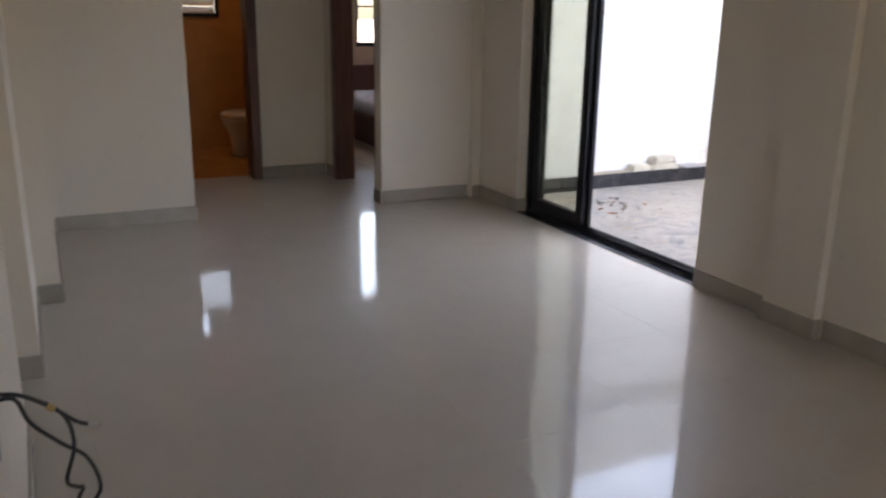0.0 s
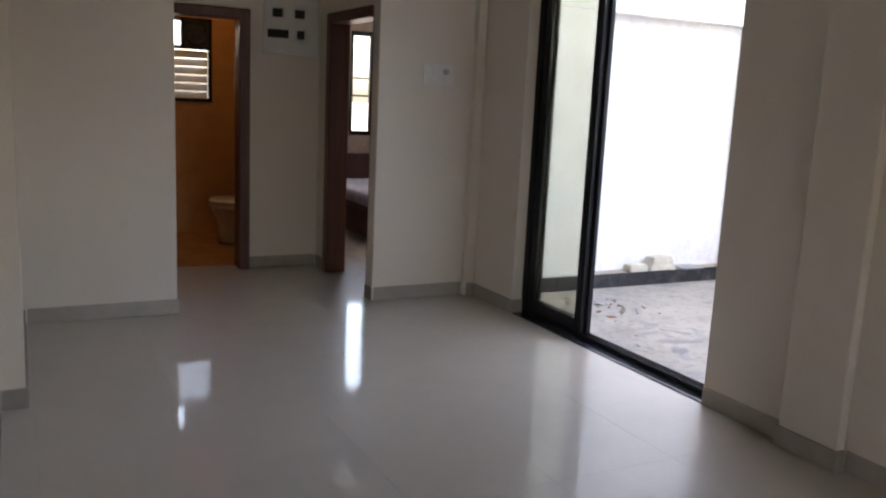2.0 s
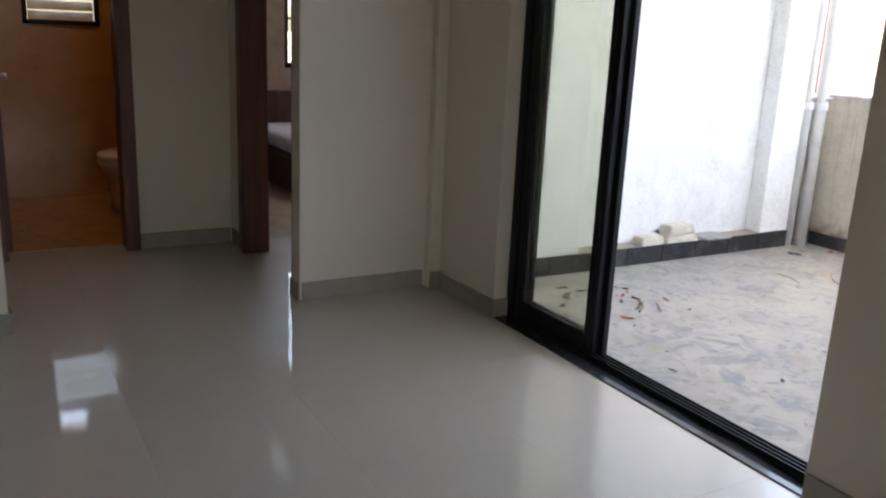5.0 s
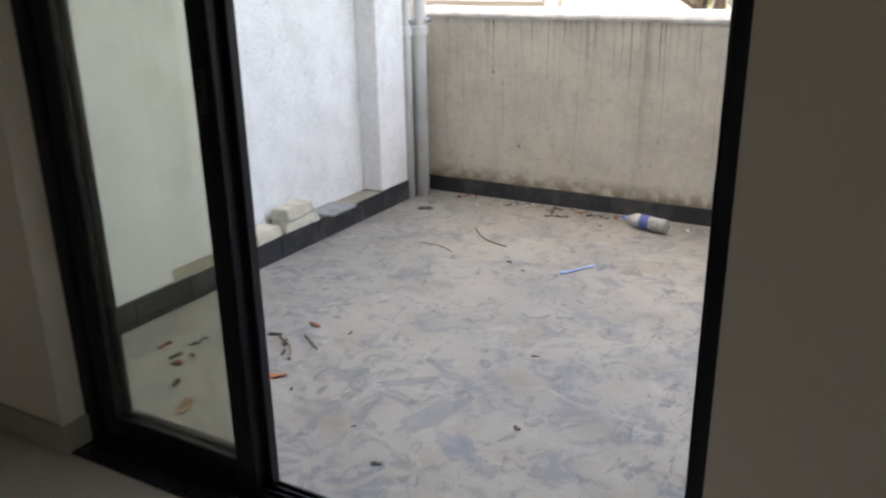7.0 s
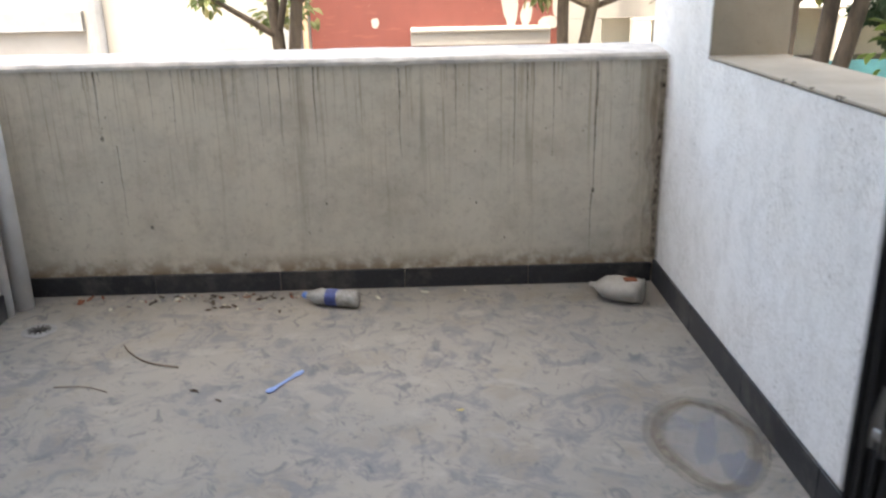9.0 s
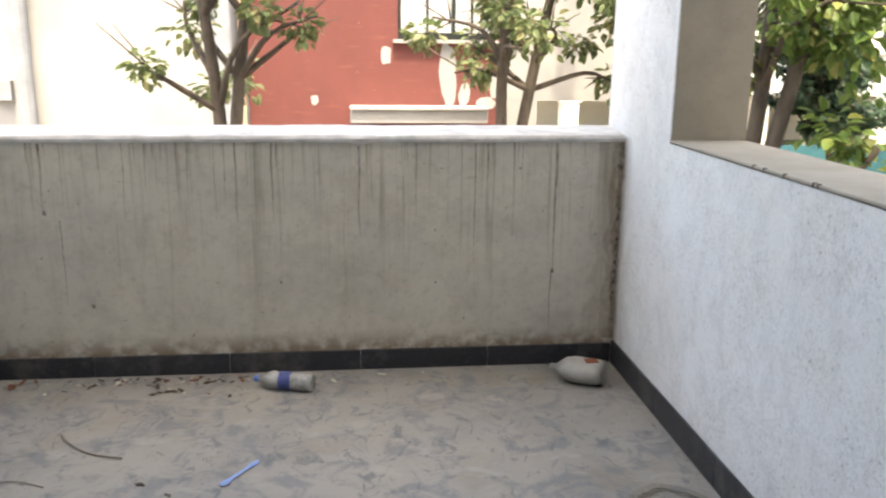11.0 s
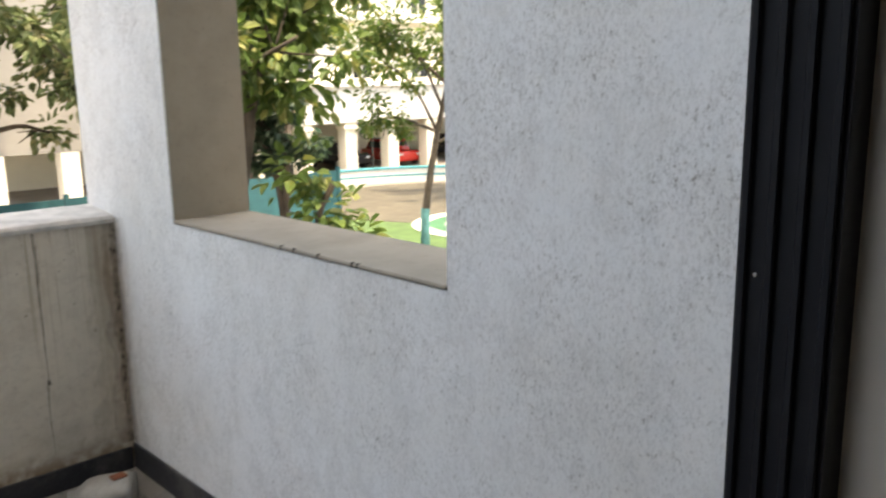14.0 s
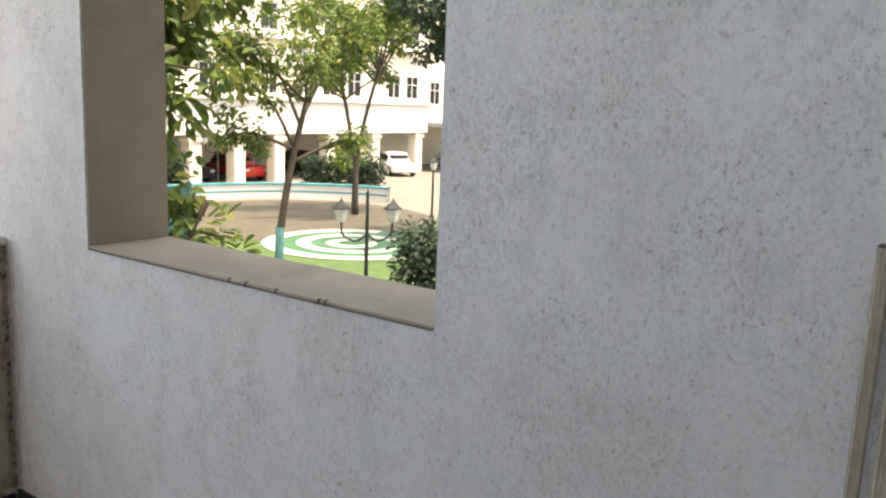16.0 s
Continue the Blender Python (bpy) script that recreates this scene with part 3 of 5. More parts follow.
def bath_window():
    w = thing("window_bath", (-3.66, -1.68, 1.30), "black framed louvre window with an exhaust fan", "window")
    x0, x1, a, b, c, e = -3.66, -3.60, -1.95, -1.42, 1.30, 2.10
    bm = boxes((x0, x1, a, a + 0.035, c, e), (x0, x1, b - 0.035, b, c, e), (x0, x1, a, b, c, c + 0.035), (x0, x1, a, b, e - 0.035, e),
               (x0, x1, a, b, 1.80, 1.835), (x0, x1, -1.71, -1.68, 1.82, e))
    part("window_frame", bm, BLACK, w)
    for k in range(6):
        s = boxes((-0.038, 0.038, a + 0.04, b - 0.04, -0.003, 0.003))
        bmesh.ops.rotate(s, verts=s.verts, cent=(0, 0, 0), matrix=Matrix.Rotation(radians(66), 3, "Y"))
        bmesh.ops.translate(s, verts=s.verts, vec=(-3.63, 0, 1.365 + k * 0.078))
        part("slat", s, LAMPGLASS, w, "frosted glass louvre")
    g = part("pane", boxes((-3.64, -3.634, a + 0.03, -1.705, 1.83, e - 0.03)), CLEARGLASS, w)
    g.visible_shadow = False
    part("fan_board", boxes((-3.65, -3.63, -1.69, b - 0.03, 1.83, e - 0.03)), DARK, w)
    fan = part("fan_ring", tube(bmesh.new(), [(-3.615, -1.565 + 0.098 * math.cos(2 * math.pi * k / 24), 1.955 + 0.098 * math.sin(2 * math.pi * k / 24)) for k in range(25)], 0.012, 6), IRON, w)
    for k in range(5):
        s = boxes((-0.003, 0.003, -0.022, 0.022, 0.02, 0.095))
        bmesh.ops.rotate(s, verts=s.verts, cent=(0, 0, 0), matrix=Matrix.Rotation(2 * math.pi * k / 5, 3, "X"))
        bmesh.ops.translate(s, verts=s.verts, vec=(-3.615, -1.565, 1.955))
        part("blade", s, IRON, fan)
    return w


bath_window()


def toilet():
    t = thing("toilet", (-3.2, -1.32, 0), "white ceramic toilet against the bathroom wall", "toilet")
    bm = bmesh.new()
    prof = [(0.0, 0.13), (0.10, 0.12), (0.22, 0.15), (0.32, 0.20), (0.37, 0.215), (0.385, 0.20)]
    lathe(bm, prof, (-3.0, -1.36, 0.0), (0, 0, 1), 24)
    bmesh.ops.scale(bm, verts=bm.verts, vec=(1.25, 1, 1), space=Matrix.Translation((3.0, 1.36, 0)))
    smooth(part("bowl", bm, CERAMIC, t))
    bm = bmesh.new()
    lathe(bm, [(0, 0.205), (0.012, 0.215), (0.03, 0.21), (0.04, 0.18)], (-3.0, -1.36, 0.386), (0, 0, 1), 24)
    bmesh.ops.scale(bm, verts=bm.verts, vec=(1.25, 1, 1), space=Matrix.Translation((3.0, 1.36, 0)))
    smooth(part("seat", bm, CERAMIC, t))
    return t


toilet()


def bedroom():
    w = thing("window_bedroom", (-4.27, 0.75, 0.98), "black framed bedroom window with bright panes", "window")
    bm = boxes((-4.29, -4.22, 0.25, 0.29, 0.98, 2.15), (-4.29, -4.22, 1.21, 1.25, 0.98, 2.15), (-4.29, -4.22, 0.25, 1.25, 0.98, 1.03),
               (-4.29, -4.22, 0.25, 1.25, 2.10, 2.15), (-4.28, -4.23, 0.50, 0.54, 1.0, 2.12), (-4.28, -4.23, 0.85, 0.89, 1.0, 2.12))
    part("window_frame", bm, BLACK, w)
    part("grille", boxes((-4.31, -4.30, 0.27, 1.23, 1.42, 1.44), (-4.31, -4.30, 0.27, 1.23, 1.62, 1.64)), IRON, w)
    for a, b in ((0.29, 0.50), (0.54, 0.85), (0.89, 1.21)):
        g = part("pane", boxes((-4.262, -4.256, a, b, 1.03, 2.10)), CLEARGLASS, w)
        g.visible_shadow = False
    b = thing("bed", (-3.1, 0.3, 0), "dark wooden bed with a pale blue sheet", "bed")
    part("base", boxes((-4.05, -2.5, -0.15, 1.6, 0.06, 0.36), bevel=0.02), BEDDARK, b)
    smooth(part("mattress", boxes((-4.03, -2.52, -0.13, 1.58, 0.362, 0.50), bevel=0.03), SHEET, b))
    part("headboard", boxes((-4.17, -4.08, -0.2, 1.65, 0.0, 0.78), bevel=0.01), WOOD, b)
    for x, y in ((-4.0, -0.1), (-2.56, -0.1), (-4.0, 1.54), (-2.56, 1.54)):
        part("leg", boxes((x - 0.03, x + 0.03, y - 0.03, y + 0.03, 0, 0.061)), WOOD, b)


bedroom()


def cable_outlet():
    y = -3.318
    p = thing("cable_outlet", (3.78, y, 0.66), "white outlet plate with loose black cables", "outlet")
    part("plate", boxes((3.66, 3.88, y, y + 0.012, 0.66, 0.86), bevel=0.004), PLASTIC, p)
    part("socket", boxes((3.70, 3.78, y + 0.011, y + 0.018, 0.74, 0.83), bevel=0.003), DARK, p)
    part("switch", boxes((3.72, 3.76, y + 0.011, y + 0.020, 0.68, 0.72), bevel=0.002), STEEL, p)
    for pts in ([(3.75, y + 0.012, 0.793), (3.75, -3.265, 0.788), (3.75, -3.220, 0.758), (3.75, -3.183, 0.724), (3.75, -3.162, 0.714)],
                [(3.74, y + 0.012, 0.789), (3.74, -3.262, 0.782), (3.75, -3.205, 0.745), (3.76, -3.190, 0.690), (3.77, -3.207, 0.632), (3.76, -3.195, 0.610), (3.76, -3.183, 0.607)],
                [(3.76, y + 0.012, 0.786), (3.76, -3.268, 0.785), (3.75, -3.250, 0.735), (3.74, -3.209, 0.684), (3.74, -3.172, 0.648), (3.75, -3.157, 0.594),
                 (3.75, -3.180, 0.563), (3.76, -3.194, 0.582), (3.76, -3.183, 0.606)]):
        smooth(part("cable", tube(bmesh.new(), curve_points(pts, 6), 0.0036, 7), CABLE, p, "bent black coaxial cable"))
    part("connector", lathe(bmesh.new(), [(0, 0.004), (0.004, 0.005), (0.018, 0.005), (0.02, 0.003)], (3.75, -3.166, 0.715), (0.0, 0.9, -0.1), 10), STEEL, p)
    part("tape", lathe(bmesh.new(), [(0, 0.005), (0.002, 0.006), (0.012, 0.006), (0.014, 0.005)], (3.75, -3.224, 0.760), (0, 0.8, -0.6), 10), BRASS, p)


cable_outlet()


# ---- balcony things ----
def pipe(x, y, r, label):
    p = thing("drain_pipe", (x, y, BZ), label, "pipe", "balcony drain pipes")
    bm = bmesh.new()
    tube(bm, [(x, y, BZ), (x, y, 1.2), (x, y, 5.70)], r, 20)
    smooth(part("pipe", bm, PIPE, p))
    for z in (0.95, 2.2):
        part("collar", lathe(bmesh.new(), [(0, r + 0.001), (0.003, r + 0.007), (0.05, r + 0.007), (0.053, r + 0.001)], (x, y, z), (0, 0, 1), 20), PIPE, p)
    part("bracket", boxes((x - r - 0.012, x + r + 0.012, y - 0.008, y + r + 0.006, 1.02, 1.045), bevel=0.003), STEEL, p)


pipe(-0.508, 2.852, 0.030, "slim white painted drain pipe")
pipe(-0.474, 2.945, 0.044, "thick white painted drain pipe")


def paver(x, y, z, lx, ly, h, yaw, label):
    """A cement block with tapered flanks."""
    t = thing("cement_block", (x, y, z), label, "cement block", "blocks on the ledge")
    bm = bmesh.new()
    box(bm, -lx / 2, lx / 2, -ly / 2, ly / 2, 0, h)
    for v in bm.verts:
        if v.co.z > h / 2:
            v.co.x *= 0.82
            v.co.y *= 0.88
    bmesh.ops.bevel(bm, geom=bm.edges[:], offset=0.006, segments=2, affect="EDGES")
    bmesh.ops.subdivide_edges(bm, edges=bm.edges[:], cuts=2, use_grid_fill=True)
    for v in bm.verts:
        v.co += 0.003 * noise.noise_vector(v.co * 40 + Vector((x * 9, y * 7, z)))
    bmesh.ops.rotate(bm, verts=bm.verts, cent=(0, 0, 0), matrix=Matrix.Rotation(radians(yaw), 3, "Z"))
    bmesh.ops.translate(bm, verts=bm.verts, vec=(x, y, z + 0.001))
    part("block", bm, PAVER, t)


paver(-0.552, 1.51, 0.076, 0.12, 0.20, 0.056, 2, "pale cement block lying on the ledge")
paver(-0.552, 1.775, 0.076, 0.12, 0.28, 0.056, -2, "pale cement block lying on the ledge")
paver(-0.560, 1.77, 0.134, 0.12, 0.25, 0.056, 4, "pale cement block stacked on two others")

st = thing("stone_piece", (-0.55, 2.07, 0.076), "thin grey stone offcut overhanging the ledge", "stone")
bm = boxes((-0.62, -0.455, 1.96, 2.19, 0.077, 0.092), bevel=0.003)
for v in bm.verts:
    v.co.y += 0.12 * (v.co.x + 0.54)
part("slab", bm, SLATE, st)


def bottle():
    b = thing("plastic_bottle", (0.98, 2.86, BZ), "crumpled clear plastic bottle with a blue label, lying down", "bottle", "")
    a, d = Vector((0.855, 2.905, BZ + 0.042)), Vector((0.30, -0.085, 0)).normalized()
    bm = bmesh.new()
    prof = [(0.02, 0.013), (0.035, 0.016), (0.06, 0.032), (0.085, 0.040), (0.10, 0.041), (0.11, 0.038), (0.125, 0.0385), (0.175, 0.0385), (0.185, 0.041),
            (0.20, 0.0385), (0.215, 0.041), (0.23, 0.0385), (0.25, 0.041), (0.272, 0.039), (0.278, 0.030)]
    lathe(bm, prof, a, d, 20)
    for v in bm.verts:
        v.co += 0.003 * noise.noise_vector(v.co * 28)
    m = Mat("cloudy_bottle_plastic", (0.62, 0.62, 0.60), 0.25)
    m.b.inputs["Transmission Weight"].default_value = 0.45
    m.mix(m.ramp(m.noise(30, 3), 0.4, 0.65), (0.42, 0.41, 0.38))
    smooth(part("body", bm, m.m, b, "cloudy clear plastic"))
    bm = bmesh.new()
    lathe(bm, [(0.122, 0.0405), (0.124, 0.041), (0.176, 0.041), (0.178, 0.0405)], a, d, 20)
    smooth(part("label", bm, LABELBLUE, b, "dark blue wrap label"))
    part("cap", lathe(bmesh.new(), [(0.0, 0.013), (0.003, 0.015), (0.02, 0.015), (0.022, 0.014)], a, d, 16), BLUEP, b, "blue screw cap")


bottle()


def jug():
    j = thing("plastic_jug", (2.36, 2.84, BZ), "grimy white plastic jug lying on its side", "jug")
    a, d = Vector((2.22, 2.915, BZ + 0.055)), Vector((0.25, -0.13, 0)).normalized()
    bm = bmesh.new()
    lathe(bm, [(0.0, 0.018), (0.03, 0.02), (0.04, 0.035), (0.075, 0.075), (0.12, 0.088), (0.22, 0.088), (0.245, 0.080), (0.25, 0.05)], a, d, 20)
    for v in bm.verts:
        v.co.z = BZ + 0.055 + (v.co.z - BZ - 0.055) * 0.62
        v.co += 0.004 * noise.noise_vector(v.co * 18)
    smooth(part("body", bm, JUGP, j))
    part("patch", boxes((2.36, 2.42, 2.795, 2.845, BZ + 0.106, BZ + 0.113), bevel=0.003), RUST, j, "faded rust-red label")
    part("base_rim", lathe(bmesh.new(), [(0, 0.05), (0.004, 0.062), (0.01, 0.05)], a + d * 0.249, d, 20), JUGP, j)


jug()


def drain():
    g = thing("floor_drain", (-0.287, 2.663, BZ), "round dusty steel floor drain", "drain")
    part("ring", lathe(bmesh.new(), [(0, 0.075), (0.003, 0.074), (0.0045, 0.062)], (-0.287, 2.663, BZ + 0.001), (0, 0, 1), 28), SLATE, g)
    # Dark bars laid on the drain carry the slots' shade as colour.
    for k in range(6):
        a = math.pi * k / 6
        bm = boxes((-0.05, 0.05, -0.004, 0.004, 0, 0.003))
        bmesh.ops.rotate(bm, verts=bm.verts, cent=(0, 0, 0), matrix=Matrix.Rotation(a, 3, "Z"))
        bmesh.ops.translate(bm, verts=bm.verts, vec=(-0.287, 2.663, BZ + 0.005))
        part("slot", bm, DARK, g)


drain()

kn = thing("plastic_spatula", (0.88, 2.10, BZ), "pale blue plastic stick on the dusty floor", "plastic stick")
bm = bmesh.new()
d = Vector((0.112, 0.17, 0)).normalized()
tube(bm, [Vector((0.832, 2.024, BZ + 0.006)) + d * s for s in (0, 0.01, 0.03, 0.05, 0.15, 0.17, 0.19, 0.205)], [0.006, 0.014, 0.016, 0.008, 0.008, 0.015, 0.013, 0.005], 8)
for v in bm.verts:
    v.co.z = BZ + 0.001 + (v.co.z - BZ + 0.010) * 0.3
part("stick", bm, simple("pale_blue_plastic", (0.22, 0.33, 0.62), 0.4), kn)


TWIG = simple("dry_twig", (0.21, 0.17, 0.13), 0.9, 0, 0.4, 30)


def twig(pts, r, label):
    t = thing("twig", (*pts[0][:2], BZ), label, "twig")
    p = [(x, y, BZ + r + 0.001 + 0.004 * (i % 2)) for i, (x, y) in enumerate(pts)]
    part("stem", tube(bmesh.new(), curve_points(p, 4), r, 6), TWIG, t)


twig([(0.15, 2.48), (0.20, 2.40), (0.30, 2.31), (0.44, 2.25)], 0.0035, "dry brown twig on the balcony floor")
twig([(0.0, 2.12), (0.12, 2.11), (0.22, 2.07)], 0.0022, "thin dry twig on the balcony floor")
twig([(0.10, 0.86), (0.20, 0.80), (0.26, 0.72)], 0.005, "dark twig beside fallen leaves")
twig([(0.18, 0.92), (0.30, 0.84)], 0.004, "dark twig beside fallen leaves")


def dead_leaf(x, y, size, mat, label, z=BZ):
    t = thing("dry_leaf", (x, y, z), label, "leaf", "litter on the floor")
    bm = bmesh.new()
    n = 9
    yaw = random.uniform(0, 6.28)
    c = bm.verts.new((x, y, z + 0.004))
    ring = []
    for k in range(n):
        a = 2 * math.pi * k / n
        r = size * (0.5 + 0.5 * abs(math.cos(a))) * random.uniform(0.75, 1.1)
        ring.append(bm.verts.new((x + r * math.cos(a) * math.cos(yaw) - 0.5 * r * math.sin(a) * math.sin(yaw),
                                  y + r * math.cos(a) * math.sin(yaw) + 0.5 * r * math.sin(a) * math.cos(yaw), z + random.uniform(0.002, 0.25 * size + 0.003))))
    for k in range(n):
        bm.faces.new((c, ring[k], ring[(k + 1) % n]))
    low = min(v.co.z for v in bm.verts)
    for v in bm.verts:
        v.co.z += z + 0.001 - low
    geo = bmesh.ops.extrude_face_region(bm, geom=bm.faces[:])["geom"]
    bmesh.ops.translate(bm, verts=[g for g in geo if isinstance(g, bmesh.types.BMVert)], vec=(0, 0, 0.0015))
    part("blade", bm, mat, t)


for x, y, s in ((0.15, 0.83, 0.035), (0.08, 0.75, 0.03), (0.20, 0.76, 0.025), (0.93, 0.31, 0.02), (0.33, 1.02, 0.018), (0.55, 2.06, 0.022), (0.66, 1.98, 0.018),
                (1.223, 0.683, 0.022), (1.07, 1.18, 0.018), (0.41, 0.55, 0.016), (0.75, 0.45, 0.012)):
    dead_leaf(x, y, s, DEADLEAF, "curled dry brown leaf on the floor")
dead_leaf(0.17, 0.28, 0.06, simple("tan_leaf", (0.30, 0.19, 0.12), 0.9), "large tan fallen leaf on the floor")
dead_leaf(0.30, 0.60, 0.05, simple("orange_leaf", (0.42, 0.16, 0.07), 0.9), "orange fallen leaf on the floor")
dead_leaf(-0.22, 2.98, 0.05, RUST, "rust-red fallen leaf in the corner")
dead_leaf(1.551, 1.857, 0.016, simple("yellow_leaf", (0.55, 0.42, 0.16), 0.9), "tiny yellow leaf on the floor")
for k in range(70):
    dead_leaf(random.gauss(0.62, 0.38), 3.045 - abs(random.gauss(0, 0.11)), random.uniform(0.008, 0.034), random.choice((DEADLEAF, RUST, PAVER, DEADLEAF)),
              "litter scrap at the foot of the parapet")
for k in range(26):
    dead_leaf(random.gauss(-0.03, 0.10), random.gauss(0.68, 0.16), random.uniform(0.012, 0.045), random.choice((DEADLEAF, DEADLEAF, RUST, SLATE)),
              "dry leaf in a loose pile on the floor")
for k in range(4):
    dead_leaf(1.30 + 0.035 * k, 0.006 + 0.004 * (k % 2), 0.012, random.choice((DEADLEAF, RUST)), "leaf scrap caught in the door track", 0.016)


def conduit(x, y, lean, top, label):
    c = thing("conduit_strip", (x, y, BZ), label, "conduit", "spare conduit strips")
    bm = boxes((-0.014, 0.014, -0.010, 0.010, 0, top - BZ), bevel=0.002)
    for s in (-0.010, 0.0, 0.010):
        box(bm, s - 0.0015, s + 0.0015, 0.0095, 0.0125, 0, top - BZ)
        box(bm, -0.0165, -0.0135, s * 0.7 - 0.001, s * 0.7 + 0.001, 0, top - BZ)
    for v in bm.verts:
        v.co.x += lean * v.co.z
    bmesh.ops.translate(bm, verts=bm.verts, vec=(x, y, BZ))
    part("strip", bm, CASING, c)
    part("end_cap", boxes((x + lean * (top - BZ) - 0.016, x + lean * (top - BZ) + 0.016, y - 0.012, y + 0.012, top, top + 0.003)), DARK, c)


conduit(2.48, 0.174, 0.05, 1.43, "yellowed ridged plastic conduit leaning in the corner")
conduit(2.46, 0.132, 0.05, 1.40, "yellowed ridged plastic conduit leaning in the corner")


def water_ring():
    """A dried puddle: a brown waisted ring round a pale, bluish middle."""
    def outline(grow):
        pts = []
        for k in range(72):
            t = 2 * math.pi * k / 72
            v = math.sin(t)
            half = 0.155 + 0.02 * math.cos(2 * t) + 0.02 * v
            j = 1 + 0.07 * noise.noise(Vector((math.cos(t) * 2, v * 2, 4.0)))
            pts.append((2.355 + 0.03 * v + (half * j + grow) * math.cos(t), 1.605 + (0.275 * j + grow) * v - 0.02 * math.cos(t)))
        return pts
    def band(name, lo, hi, z, mat, label):
        bm = bmesh.new()
        a = [bm.verts.new((x, y, BZ + z)) for x, y in outline(lo)]
        b = [bm.verts.new((x, y, BZ + z)) for x, y in outline(hi)]
        for k in range(72):
            bm.faces.new((a[k], a[(k + 1) % 72], b[(k + 1) % 72], b[k]))
        setting(name, bm, mat, label, "stain")
    brown = make_stain("water_mark", (0.19, 0.155, 0.11), 0.6)
    band("water_stain", -0.045, 0.0, 0.0006, brown, "brownish dried water ring on the floor")
    band("water_stain", -0.03, 0.028, 0.0009, make_stain("water_mark_edge", (0.21, 0.175, 0.13), 0.45), "faint outer edge of the water ring")
    bm = bmesh.new()
    bm.faces.new([bm.verts.new((x, y, BZ + 0.0012)) for x, y in outline(-0.05)])
    setting("water_stain", bm, make_stain("dust_film", (0.40, 0.385, 0.37), 0.6), "pale dried dust inside the ring", "stain")
    blue = make_stain("blue_paint_smear", (0.25, 0.28, 0.35), 0.5)
    for cx, cy, rx, ry, turn in ((2.36, 1.62, 0.035, 0.15, 0.35), (2.41, 1.45, 0.06, 0.09, 0.2), (2.31, 1.73, 0.03, 0.05, -0.5), (0.93, 0.62, 0.05, 0.16, 0.3), (0.74, 0.78, 0.03, 0.12, 0.9), (1.10, 0.50, 0.09, 0.05, 0.4)):
        bm = bmesh.new()
        ring = []
        for k in range(30):
            t = 2 * math.pi * k / 30
            j = 1 + 0.5 * noise.noise(Vector((math.cos(t) * 2.2 + cx * 7, math.sin(t) * 2.2, cy)))
            u, v = rx * j * math.cos(t), ry * j * math.sin(t)
            ring.append(bm.verts.new((cx + u * math.cos(turn) + v * math.sin(turn), cy - u * math.sin(turn) + v * math.cos(turn), BZ + 0.0015)))
        bm.faces.new(ring)
        setting("paint_smear", bm, blue, "faint bluish smear on the dusty floor", "stain")


water_ring()


lampb = thing("ceiling_bulb", (-2.75, -1.75, CEIL), "unseen bulb holder assumed on the bathroom ceiling", "bulb")
part("holder", lathe(bmesh.new(), [(0, 0.05), (0.02, 0.05), (0.025, 0.02), (0.05, 0.018)], (-2.75, -1.75, CEIL), (0, 0, -1), 14), PLASTIC, lampb)


